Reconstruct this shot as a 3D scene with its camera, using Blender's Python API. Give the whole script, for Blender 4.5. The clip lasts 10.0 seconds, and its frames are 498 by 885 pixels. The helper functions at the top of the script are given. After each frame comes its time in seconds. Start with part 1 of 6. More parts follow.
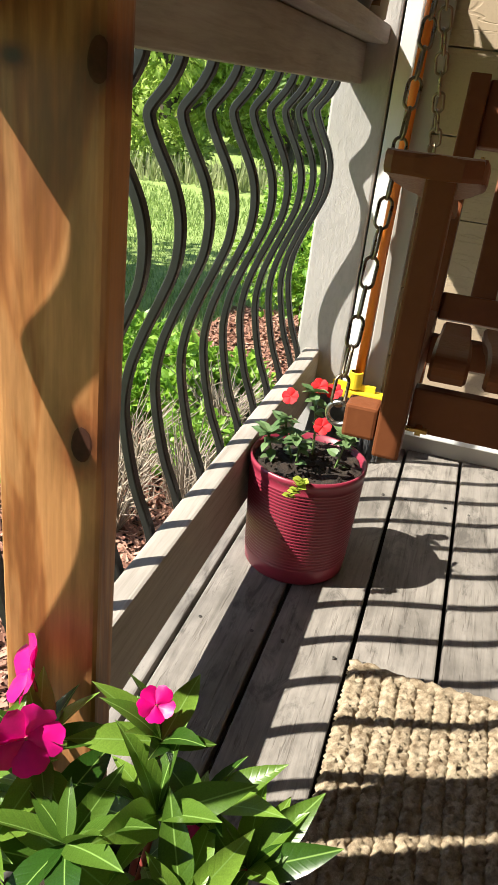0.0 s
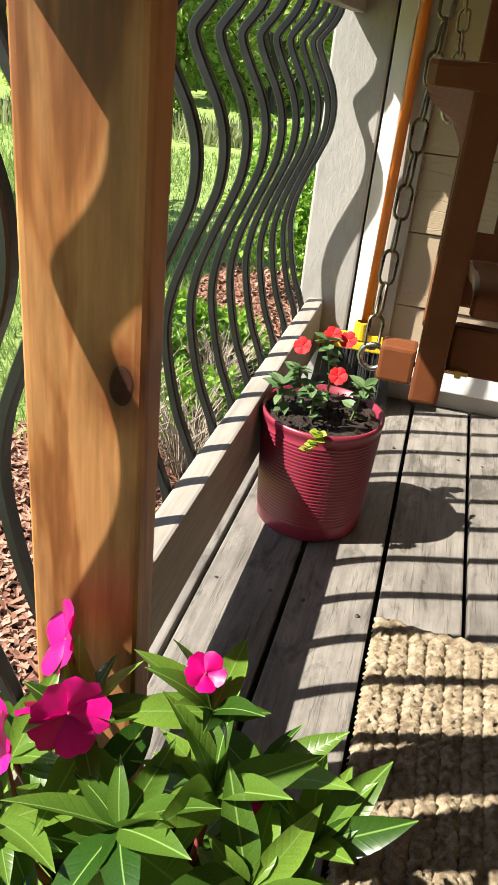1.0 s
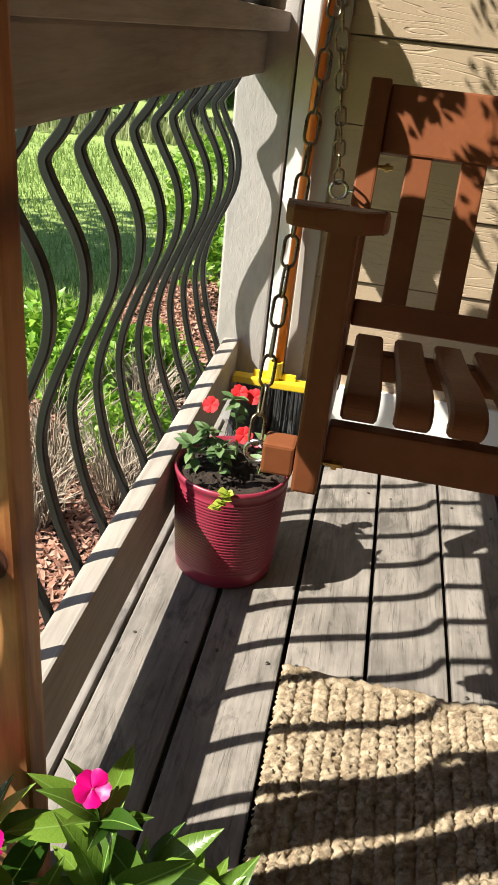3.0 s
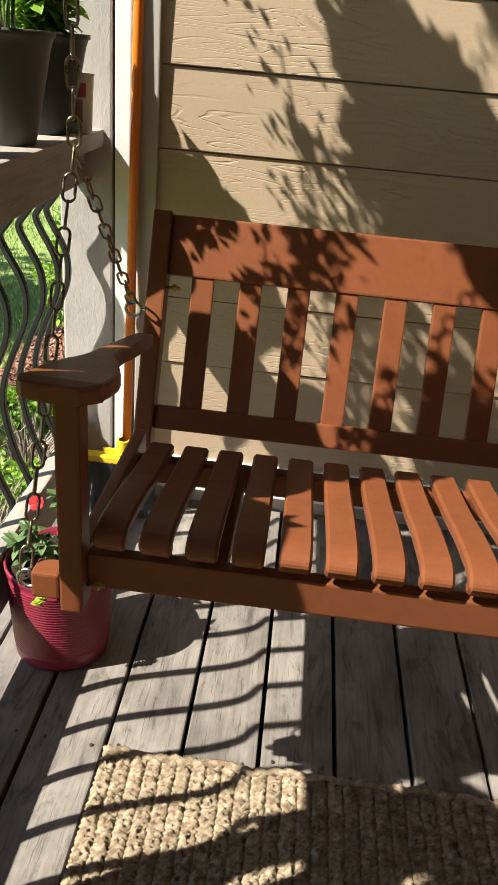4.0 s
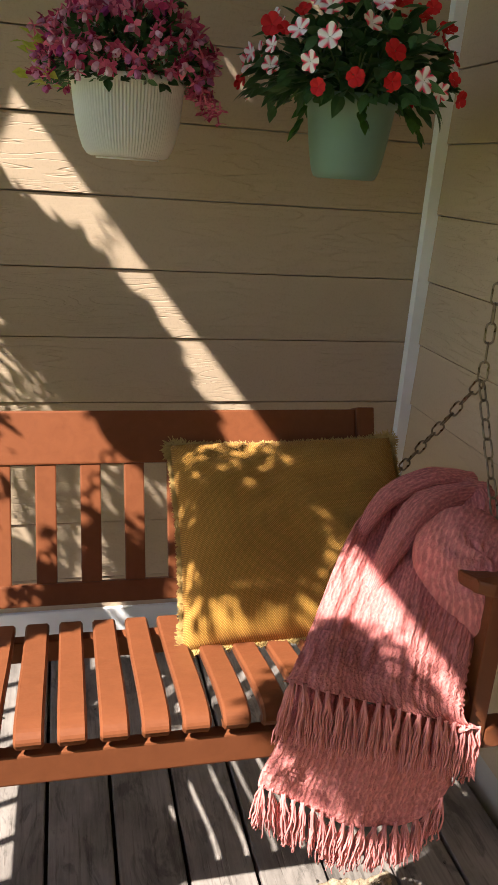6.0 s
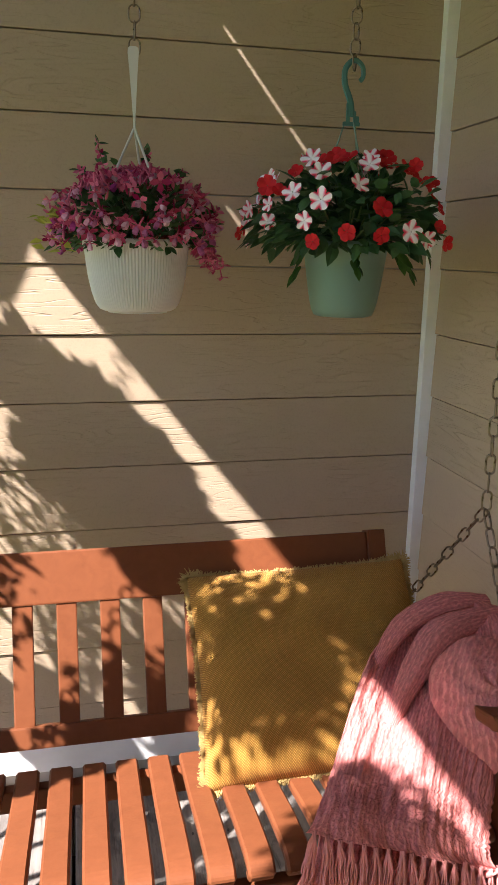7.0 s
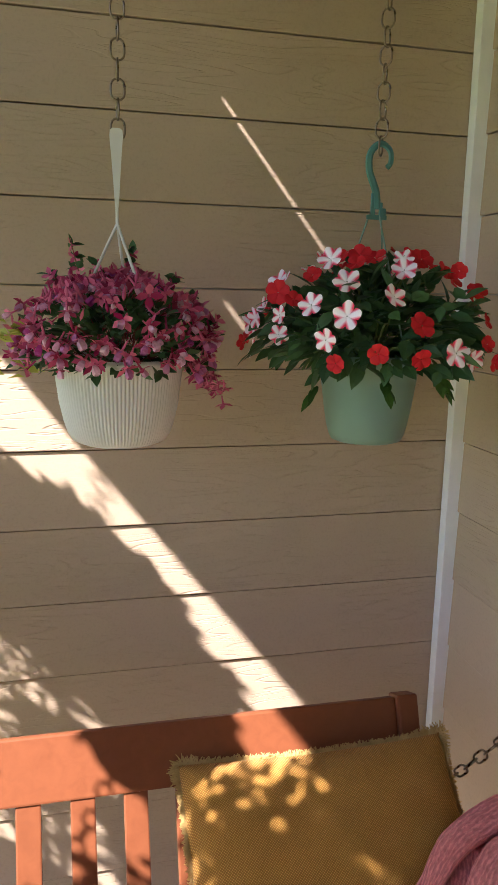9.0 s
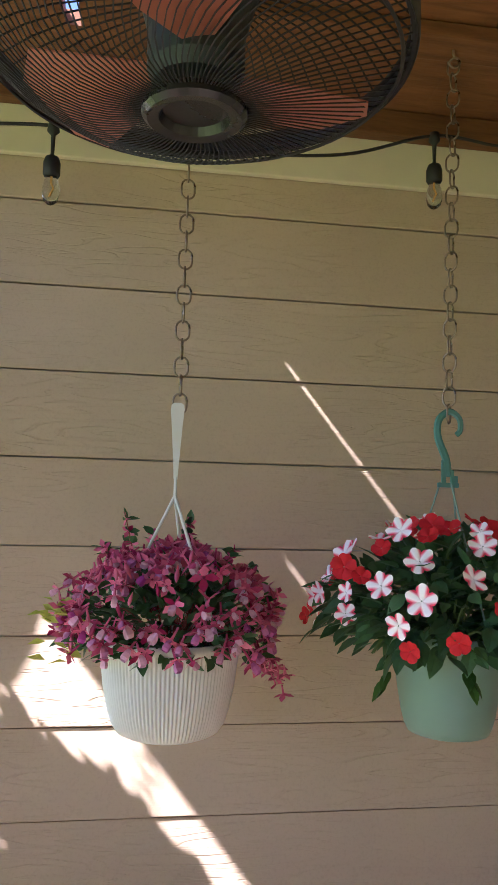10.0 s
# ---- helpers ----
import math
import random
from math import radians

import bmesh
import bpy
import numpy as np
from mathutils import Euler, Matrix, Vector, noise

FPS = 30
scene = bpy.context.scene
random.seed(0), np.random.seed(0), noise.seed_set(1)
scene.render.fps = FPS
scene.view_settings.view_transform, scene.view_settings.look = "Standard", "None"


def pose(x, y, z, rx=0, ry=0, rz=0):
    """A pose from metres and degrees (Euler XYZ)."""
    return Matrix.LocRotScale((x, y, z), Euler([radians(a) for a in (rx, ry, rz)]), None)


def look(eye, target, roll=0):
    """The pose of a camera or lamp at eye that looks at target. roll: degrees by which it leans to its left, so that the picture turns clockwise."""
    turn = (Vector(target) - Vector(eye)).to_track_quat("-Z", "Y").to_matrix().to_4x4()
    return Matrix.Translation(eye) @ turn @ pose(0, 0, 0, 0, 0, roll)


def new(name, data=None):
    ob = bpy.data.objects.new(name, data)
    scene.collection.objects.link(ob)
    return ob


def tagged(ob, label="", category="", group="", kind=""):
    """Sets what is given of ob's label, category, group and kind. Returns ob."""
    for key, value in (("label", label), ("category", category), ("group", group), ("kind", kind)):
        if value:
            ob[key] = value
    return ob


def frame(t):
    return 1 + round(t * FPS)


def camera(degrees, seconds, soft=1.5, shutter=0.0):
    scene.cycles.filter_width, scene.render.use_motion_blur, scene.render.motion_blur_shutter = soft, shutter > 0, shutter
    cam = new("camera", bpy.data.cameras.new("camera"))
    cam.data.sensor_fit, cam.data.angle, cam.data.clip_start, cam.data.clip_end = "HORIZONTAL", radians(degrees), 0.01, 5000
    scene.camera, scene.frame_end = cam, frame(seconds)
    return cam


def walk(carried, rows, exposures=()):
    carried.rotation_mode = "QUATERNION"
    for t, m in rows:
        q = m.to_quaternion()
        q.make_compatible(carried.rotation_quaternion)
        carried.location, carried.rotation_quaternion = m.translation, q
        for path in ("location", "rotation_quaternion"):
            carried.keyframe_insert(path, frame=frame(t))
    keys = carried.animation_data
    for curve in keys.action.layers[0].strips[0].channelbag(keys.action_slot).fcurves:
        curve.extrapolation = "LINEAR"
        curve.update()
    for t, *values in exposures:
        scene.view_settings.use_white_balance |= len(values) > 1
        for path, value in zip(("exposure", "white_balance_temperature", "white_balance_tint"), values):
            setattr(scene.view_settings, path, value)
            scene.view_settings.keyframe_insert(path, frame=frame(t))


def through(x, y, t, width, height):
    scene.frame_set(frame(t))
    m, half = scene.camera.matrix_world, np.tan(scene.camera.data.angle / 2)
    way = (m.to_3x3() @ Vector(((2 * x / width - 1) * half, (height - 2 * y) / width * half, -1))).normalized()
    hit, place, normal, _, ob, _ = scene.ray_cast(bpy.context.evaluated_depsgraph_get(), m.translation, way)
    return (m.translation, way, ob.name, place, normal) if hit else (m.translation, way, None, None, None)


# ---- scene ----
cam = camera(36.185, 10.0, 1.15)
# seconds, eye, point looked at, roll
PATH = [
    (0, (0.039, -1.901, 0.851), (-0.397, -0.148, -0.008), 6.8),
    (0.5, (-0.015, -1.879, 0.812), (-0.409, -0.139, -0.094), 6.7),
    (1, (-0.021, -1.866, 0.804), (-0.394, -0.141, -0.139), 6.2),
    (1.5, (-0.005, -1.865, 0.809), (-0.355, -0.154, -0.167), 5.9),
    (2, (-0.008, -1.859, 0.826), (-0.33, -0.154, -0.169), 5.8),
    (3.5, (0.123, -1.858, 1.066), (-0.051, -0.1, 0.128), 6.0),
    (4, (0.264, -1.873, 1.178), (0.18, -0.097, 0.263), 5.3),
    (4.5, (0.347, -1.899, 1.259), (0.461, -0.111, 0.37), 5.4),
    (5, (0.422, -1.928, 1.301), (0.719, -0.142, 0.452), 5.5),
    (5.5, (0.479, -1.962, 1.338), (0.922, -0.173, 0.562), 5.5),
    (7, (0.491, -2.008, 1.514), (0.92, -0.114, 1.036), 1.0),
    (7.5, (0.496, -1.993, 1.566), (0.878, -0.085, 1.106), -0.2),
    (8, (0.487, -1.944, 1.584), (0.876, -0.045, 1.092), -0.1),
    (8.5, (0.519, -1.816, 1.635), (0.937, 0.082, 1.164), 1.2),
    (9, (0.518, -1.673, 1.652), (0.997, 0.23, 1.267), 1.2),
    (9.5, (0.593, -1.628, 1.661), (1.036, 0.308, 1.423), 1.0),
    (10, (0.548, -1.574, 1.744), (0.85, 0.396, 1.914), 1.4),
]
EXPOSURE = [(0.0, 1.30, 5950, 10), (3.5, 1.19, 6000, 11), (5.0, 1.14, 6100, 15), (5.7, 1.47, 6050, 17), (7.0, 1.98, 5750, 22), (8.0, 2.08, 5680, 23), (8.5, 2.24, 5650, 25), (9.0, 2.36, 5640, 27), (9.5, 2.54, 5620, 29), (10.0, 2.74, 5200, 33)]
walk(cam, [(t, look(e, g, r)) for t, e, g, r in PATH], EXPOSURE)

# ---- light ----
KX, KY = 0.790, 0.40         # metres the sunlight runs along x and y while it falls one metre
SUN_EL = math.atan(1 / math.hypot(KX, KY))
world = bpy.data.worlds.new("sky")
scene.world = world
world.use_nodes = True
wn = world.node_tree.nodes
sky = wn.new("ShaderNodeTexSky")
sky.sky_type = "NISHITA"
sky.sun_disc = False
sky.sun_elevation = SUN_EL
sky.sun_rotation = math.atan2(-KX, -KY)
world.node_tree.links.new(sky.outputs["Color"], wn["Background"].inputs["Color"])
wn["Background"].inputs["Strength"].default_value = 0.066
sun = new("sun", bpy.data.lights.new("sun", "SUN"))
sun.data.energy, sun.data.angle, sun.data.color = 5.6, radians(0.55), (1.0, 0.91, 0.73)
sun.matrix_world = look((-KX * 6, -KY * 6, 6), (0, 0, 0))


# ---- small tools ----
def part(name, bm, material, parent=None, label="", smooth=False):
    """Links a bmesh as one mesh object."""
    me = bpy.data.meshes.new(name)
    bmesh.ops.recalc_face_normals(bm, faces=bm.faces)
    if smooth:
        for f in bm.faces:
            f.smooth = True
    bm.to_mesh(me)
    bm.free()
    me.materials.append(material)
    return shared(name, me, parent, label)


def shared(name, me, parent=None, label="", m=None):
    """An object on a mesh that others may use too."""
    ob = new(name, me)
    if parent is not None:
        ob.parent = parent
    if label:
        ob["label"] = label
    if m is not None:
        ob.matrix_local = m
    return ob


def raw(name, verts, faces, material, smooth=False):
    """A mesh from arrays."""
    me = bpy.data.meshes.new(name)
    me.from_pydata([tuple(v) for v in verts], [], [tuple(f) for f in faces])
    if smooth:
        me.polygons.foreach_set("use_smooth", [True] * len(me.polygons))
    me.materials.append(material)
    return me


def empty(name, m=None):
    ob = new(name)
    if m is not None:
        ob.matrix_world = m
    return ob


def box(bm, x0, x1, y0, y1, z0, z1, bevel=0.0, m=None, segments=2):
    """A box between the given coordinates, its edges rounded by bevel, moved by m."""
    vs = bmesh.ops.create_cube(bm, size=1)["verts"]
    for v in vs:
        v.co = Vector((x0 + (x1 - x0) * (v.co.x + 0.5), y0 + (y1 - y0) * (v.co.y + 0.5), z0 + (z1 - z0) * (v.co.z + 0.5)))
    if bevel:
        es = {e for v in vs for e in v.link_edges}
        out = bmesh.ops.bevel(bm, geom=list(es), offset=bevel, segments=segments, affect="EDGES", profile=0.6)
        vs = list({v for f in out["faces"] for v in f.verts} | {v for v in vs if v.is_valid})
    if m is not None:
        for v in vs:
            v.co = m @ v.co
    return vs


def lathe(bm, profile, n=32, m=None, ripple=None):
    """Turns (radius, z) pairs round z."""
    rings = []
    for r, z in profile:
        ring = []
        for i in range(n):
            a = 2 * math.pi * i / n
            rr = r + (ripple(a, z) if ripple and r > 0.01 else 0)
            co = Vector((rr * math.cos(a), rr * math.sin(a), z))
            ring.append(bm.verts.new(m @ co if m is not None else co))
        rings.append(ring)
    for a, b in zip(rings, rings[1:]):
        for i in range(n):
            bm.faces.new((a[i], a[(i + 1) % n], b[(i + 1) % n], b[i]))
    return rings


def tube(bm, pts, radius, n=8, closed=False):
    """A round bar along a list of points; radius is a number or one for each point."""
    pts = [Vector(p) for p in pts]
    k = len(pts)
    rings, side = [], None
    for i, p in enumerate(pts):
        a = pts[(i - 1) % k] if closed or i else pts[i]
        b = pts[(i + 1) % k] if closed or i < k - 1 else pts[i]
        d = (b - a).normalized()
        if side is None:
            side = d.orthogonal().normalized()
        side = (side - d * side.dot(d)).normalized()
        up = d.cross(side)
        r = radius[i] if isinstance(radius, (list, tuple)) else radius
        rings.append([bm.verts.new(p + r * (math.cos(2 * math.pi * j / n) * side + math.sin(2 * math.pi * j / n) * up)) for j in range(n)])
    for i in range(k if closed else k - 1):
        a, b = rings[i], rings[(i + 1) % k]
        for j in range(n):
            bm.faces.new((a[j], a[(j + 1) % n], b[(j + 1) % n], b[j]))
    if not closed:
        bm.faces.new(rings[0])
        bm.faces.new(rings[-1])


def smoothstep(a, b, x):
    t = max(0.0, min(1.0, (x - a) / (b - a)))
    return t * t * (3 - 2 * t)


def spline(pts, n):
    """A smooth curve through points, n steps between two."""
    pts = [Vector(p) for p in pts]
    out = []
    for i in range(len(pts) - 1):
        p0, p1, p2, p3 = pts[max(i - 1, 0)], pts[i], pts[i + 1], pts[min(i + 2, len(pts) - 1)]
        for k in range(n):
            t = k / n
            out.append(0.5 * ((2 * p1) + (p2 - p0) * t + (2 * p0 - 5 * p1 + 4 * p2 - p3) * t * t + (3 * p1 - p0 - 3 * p2 + p3) * t ** 3))
    out.append(pts[-1])
    return out


def instances(verts, faces, mats):
    """Copies of a small shape, as arrays: one for each matrix."""
    v = np.array(verts, float)
    out_v, out_f = [], []
    for k, m in enumerate(mats):
        a = np.array(m)
        out_v.append(v @ a[:3, :3].T + a[:3, 3])
        out_f += [tuple(i + k * len(v) for i in f) for f in faces]
    return (np.concatenate(out_v) if out_v else np.zeros((0, 3))), out_f


# ---- materials ----
class Nodes:
    """A material under construction."""

    def __init__(self, name, rough=0.6, metal=0.0, spec=0.5):
        self.m = bpy.data.materials.new(name)
        self.m.use_nodes = True
        self.t = self.m.node_tree
        self.b = self.t.nodes["Principled BSDF"]
        self.b.inputs["Roughness"].default_value = rough
        self.b.inputs["Metallic"].default_value = metal
        self.b.inputs["Specular IOR Level"].default_value = spec
        self.co = self.t.nodes.new("ShaderNodeTexCoord")

    def n(self, kind, **values):
        node = self.t.nodes.new("ShaderNode" + kind)
        for k, v in values.items():
            if k == "op":
                node.operation = v
            else:
                node.inputs[k.replace("_", " ")].default_value = v
        return node

    def link(self, a, b):
        self.t.links.new(a, b)

    def coords(self, scale=(1, 1, 1), what="Object", turn=(0, 0, 0)):
        mp = self.n("Mapping")
        mp.inputs["Scale"].default_value = scale
        mp.inputs["Rotation"].default_value = turn
        if what == "Random":
            shift = self.n("VectorMath", op="ADD")
            info = self.t.nodes.new("ShaderNodeObjectInfo")
            mul = self.n("VectorMath", op="SCALE")
            mul.inputs[0].default_value = (37.0, 91.0, 53.0)
            self.link(info.outputs["Random"], mul.inputs["Scale"])
            self.link(self.co.outputs["Object"], shift.inputs[0])
            self.link(mul.outputs[0], shift.inputs[1])
            self.link(shift.outputs[0], mp.inputs["Vector"])
        else:
            self.link(self.co.outputs[what], mp.inputs["Vector"])
        return mp.outputs["Vector"]

    def noise(self, vec, scale=5, detail=5, rough=0.6, distort=0.0):
        t = self.n("TexNoise", Scale=scale, Detail=detail, Roughness=rough, Distortion=distort)
        self.link(vec, t.inputs["Vector"])
        return t.outputs["Fac"]

    def ramp(self, fac, stops):
        r = self.t.nodes.new("ShaderNodeValToRGB")
        e = r.color_ramp.elements
        while len(e) < len(stops):
            e.new(0.5)
        for k, (p, c) in enumerate(stops):
            e[k].position = p
            e[k].color = (*c, 1) if isinstance(c, (tuple, list)) else (c, c, c, 1)
        self.link(fac, r.inputs["Fac"])
        return r.outputs["Color"]

    def mix(self, a, b, fac=0.5, kind="MULTIPLY"):
        x = self.t.nodes.new("ShaderNodeMix")
        x.data_type, x.blend_type = "RGBA", kind
        for sock, v in ((x.inputs["Factor"], fac), (x.inputs["A"], a), (x.inputs["B"], b)):
            if isinstance(v, (int, float)):
                sock.default_value = v
            elif isinstance(v, tuple):
                sock.default_value = (*v, 1)
            else:
                self.link(v, sock)
        return x.outputs["Result"]

    def each(self, spread=0.3, island=False):
        """A grey that differs from object to object, or from piece to piece of one mesh."""
        if island:
            info = self.t.nodes.new("ShaderNodeNewGeometry").outputs["Random Per Island"]
        else:
            info = self.t.nodes.new("ShaderNodeObjectInfo").outputs["Random"]
        return self.ramp(info, [(0.0, 1.0 - spread), (1.0, 1.0)])

    def colour(self, c):
        self.link(c, self.b.inputs["Base Color"])
        return self

    def rough(self, fac, lo, hi):
        self.link(self.ramp(fac, [(0.3, lo), (0.7, hi)]), self.b.inputs["Roughness"])
        return self

    def bump(self, fac, strength=0.3, distance=0.002):
        bp = self.n("Bump", Strength=strength, Distance=distance)
        self.link(fac, bp.inputs["Height"])
        if self.b.inputs["Normal"].is_linked:
            self.link(self.b.inputs["Normal"].links[0].from_socket, bp.inputs["Normal"])
        self.link(bp.outputs["Normal"], self.b.inputs["Normal"])
        return self


def wood(name, dark, mid, light, stretch, rough=(0.5, 0.7), relief=0.3, scale=1.0, each=0.2, spec=0.4, patch=0.72):
    """Wood or painted wood with the grain along the axis whose stretch is small."""
    w = Nodes(name, spec=spec)
    v = w.coords(stretch, "Random")
    g = w.noise(v, 4 * scale, 8, 0.65, 0.6)
    fine = w.noise(v, 22 * scale, 4, 0.7)
    big = w.noise(w.coords((1, 1, 1)), 3.1, 3)
    c = w.ramp(g, [(0.28, dark), (0.5, mid), (0.75, light)])
    c = w.mix(c, w.ramp(big, [(0.3, patch), (0.7, 1.0)]), 1.0)
    c = w.mix(c, w.each(each), 1.0)
    w.colour(c).rough(fine, *rough).bump(g, relief, 0.002).bump(fine, relief * 0.6, 0.0008)
    return w.m


def plain(name, colour, rough=0.5, metal=0.0, vary=0.2, scale=12, relief=0.1, each=0.0, spec=0.5, distance=0.001):
    """A nearly plain surface with stains and fine relief."""
    w = Nodes(name, rough, metal, spec)
    v = w.coords()
    a, b = w.noise(v, scale, 5), w.noise(v, scale * 14, 3)
    c = w.mix(colour, w.ramp(a, [(0.3, 1.0 - vary), (0.7, 1.0)]), 1.0)
    if each:
        c = w.mix(c, w.each(each), 1.0)
    w.colour(c).rough(a, max(rough - 0.08, 0.02), min(rough + 0.1, 1)).bump(b, relief, distance)
    return w.m


def leafy(name, dark, light, through=0.35, rough=0.4, island=True, veins=False):
    """Thin leaf or petal: differs from piece to piece, lets some light through."""
    w = Nodes(name, rough, spec=0.4)
    geo = w.t.nodes.new("ShaderNodeNewGeometry").outputs["Random Per Island"] if island else w.t.nodes.new("ShaderNodeObjectInfo").outputs["Random"]
    c = w.ramp(geo, [(0.0, dark), (1.0, light)])
    c = w.mix(c, w.ramp(w.noise(w.coords(), 60, 3), [(0.3, 0.75), (0.7, 1.0)]), 1.0)
    if veins:    # pale midrib and raised side veins along the leaf's own length
        sp = w.t.nodes.new("ShaderNodeSeparateXYZ")
        w.link(w.co.outputs["Object"], sp.inputs[0])
        side = w.n("Math", op="ABSOLUTE")
        w.link(sp.outputs[1], side.inputs[0])
        slant = w.n("Math", op="MULTIPLY_ADD")
        slant.inputs[1].default_value = -1.1
        w.link(side.outputs[0], slant.inputs[0])
        w.link(sp.outputs[0], slant.inputs[2])
        many = w.n("Math", op="MULTIPLY")
        many.inputs[1].default_value = 62.0
        w.link(slant.outputs[0], many.inputs[0])
        wave = w.n("Math", op="SINE")
        w.link(many.outputs[0], wave.inputs[0])
        w.bump(w.ramp(wave.outputs[0], [(0.55, 1.0), (0.95, 0.0)]), 0.13, 0.001)
        rib = w.ramp(side.outputs[0], [(0.002, 1.0), (0.010, 0.0)])
        c = w.mix(c, (0.26, 0.42, 0.10), rib, "MIX")
    w.colour(c)
    tr = w.t.nodes.new("ShaderNodeBsdfTranslucent")
    w.link(c, tr.inputs["Color"])
    mx = w.t.nodes.new("ShaderNodeMixShader")
    mx.inputs["Fac"].default_value = through
    w.link(w.b.outputs[0], mx.inputs[1])
    w.link(tr.outputs[0], mx.inputs[2])
    w.link(mx.outputs[0], w.t.nodes["Material Output"].inputs["Surface"])
    return w.m


def siding_material():
    w = Nodes("beige_fibre_cement", 0.62, spec=0.35)
    v = w.coords((1, 1, 1), "Random")
    bend = w.n("Mapping")
    bend.inputs["Scale"].default_value = (2.2, 2.2, 26)
    w.link(v, bend.inputs["Vector"])
    lines = w.noise(bend.outputs["Vector"], 1.3, 1.2, 0.35, 0.25)
    wave = w.n("Math", op="MULTIPLY")
    wave.inputs[1].default_value = 58
    w.link(lines, wave.inputs[0])
    sine = w.n("Math", op="SINE")
    w.link(wave.outputs[0], sine.inputs[0])
    groove = w.ramp(sine.outputs[0], [(0.84, 1.0), (0.98, 0.0)])
    fade = w.ramp(w.noise(v, 2.3, 2), [(0.40, 0.05), (0.62, 1.0)])
    relief = w.mix((1, 1, 1), groove, fade, "MIX")
    stain = w.noise(w.coords(), 1.7, 5)
    speck = w.noise(w.coords(), 160, 2)
    c = w.mix((0.52, 0.40, 0.275), w.ramp(stain, [(0.25, 0.86), (0.75, 1.0)]), 1.0)
    c = w.mix(c, w.each(0.06), 1.0)
    c = w.mix(c, w.ramp(speck, [(0.2, 0.9), (0.5, 1.0)]), 1.0)
    w.colour(c).rough(stain, 0.5, 0.68).bump(relief, 0.55, 0.002).bump(speck, 0.10, 0.0006)
    return w.m


def deck_material():
    w = Nodes("weathered_grey_deck_paint", 0.6, spec=0.35)
    v = w.coords((26, 1.6, 26), "Random")
    grain = w.noise(v, 3.0, 8, 0.62, 0.8)
    crack = w.ramp(w.noise(v, 5.5, 3, 0.5, 0.3), [(0.34, 0.0), (0.40, 1.0)])
    dirt = w.noise(w.coords((1, 0.6, 1)), 7, 6, 0.65)
    c = w.ramp(grain, [(0.25, (0.160, 0.142, 0.126)), (0.5, (0.245, 0.219, 0.194)), (0.8, (0.318, 0.286, 0.256))])
    c = w.mix(c, w.ramp(dirt, [(0.36, 0.50), (0.58, 1.0)]), 0.8)
    blot = w.noise(w.coords((1, 0.35, 1), "Random"), 19, 5, 0.7, 0.8)
    c = w.mix(c, w.ramp(blot, [(0.37, 0.42), (0.47, 1.0)]), 0.75)
    c = w.mix(c, w.mix((0.25, 0.2, 0.17), (1, 1, 1), crack, "MIX"), 0.3)
    c = w.mix(c, w.each(0.16), 1.0)
    w.colour(c).rough(dirt, 0.5, 0.72).bump(grain, 0.35, 0.0025).bump(crack, 0.35, 0.002)
    return w.m


KNOTS = ((-0.1915, 0.851, 0.013, 0.022), (-0.1995, 0.596, 0.014, 0.024), (-0.250, 0.848, 0.009, 0.006))


def pine_material():
    w = Nodes("knotty_pine", 0.42, spec=0.45)
    v = w.coords((1, 1, 0.16))
    rings = w.noise(v, 17, 4, 0.5, 0.35)
    band = w.n("Math", op="MULTIPLY")
    band.inputs[1].default_value = 22
    w.link(rings, band.inputs[0])
    sine = w.n("Math", op="SINE")
    w.link(band.outputs[0], sine.inputs[0])
    fine = w.noise(w.coords((60, 60, 2)), 3, 5)
    c = w.ramp(sine.outputs[0], [(0.0, (0.50, 0.235, 0.086)), (0.55, (0.43, 0.176, 0.056)), (1.0, (0.29, 0.100, 0.029))])
    c = w.mix(c, w.ramp(fine, [(0.3, 0.70), (0.7, 1.0)]), 1.0)
    c = w.mix(c, w.ramp(w.noise(w.coords((5, 5, 0.9)), 5, 5, 0.65), [(0.34, (0.46, 0.44, 0.43)), (0.58, (1.0, 1.0, 1.0))]), 0.8)
    for kx, kz, rx, rz in KNOTS:    # each knot: dark heart, red-brown ring, grain bent round it
        sub = w.n("VectorMath", op="SUBTRACT")
        sub.inputs[1].default_value = (kx, 0, kz)
        w.link(w.co.outputs["Object"], sub.inputs[0])
        sc = w.n("VectorMath", op="MULTIPLY")
        sc.inputs[1].default_value = (1 / rx, 0, 1 / rz)
        w.link(sub.outputs[0], sc.inputs[0])
        ln = w.n("VectorMath", op="LENGTH")
        w.link(sc.outputs[0], ln.inputs[0])
        wob = w.n("Math", op="MULTIPLY_ADD")
        wob.inputs[1].default_value = 0.5
        w.link(w.noise(w.coords((1, 1, 0.6)), 110, 3), wob.inputs[0])
        w.link(ln.outputs["Value"], wob.inputs[2])
        third = w.n("Math", op="MULTIPLY")
        third.inputs[1].default_value = 0.3
        w.link(wob.outputs[0], third.inputs[0])
        c = w.mix(c, w.ramp(third.outputs[0], [(0.08, (0.10, 0.055, 0.04)), (0.24, (0.20, 0.11, 0.085)), (0.36, (0.50, 0.33, 0.26)), (0.56, (0.86, 0.80, 0.76)), (0.85, (1.0, 1.0, 1.0))]), 1.0)
    w.colour(c).rough(fine, 0.36, 0.55).bump(fine, 0.2, 0.0008)
    return w.m


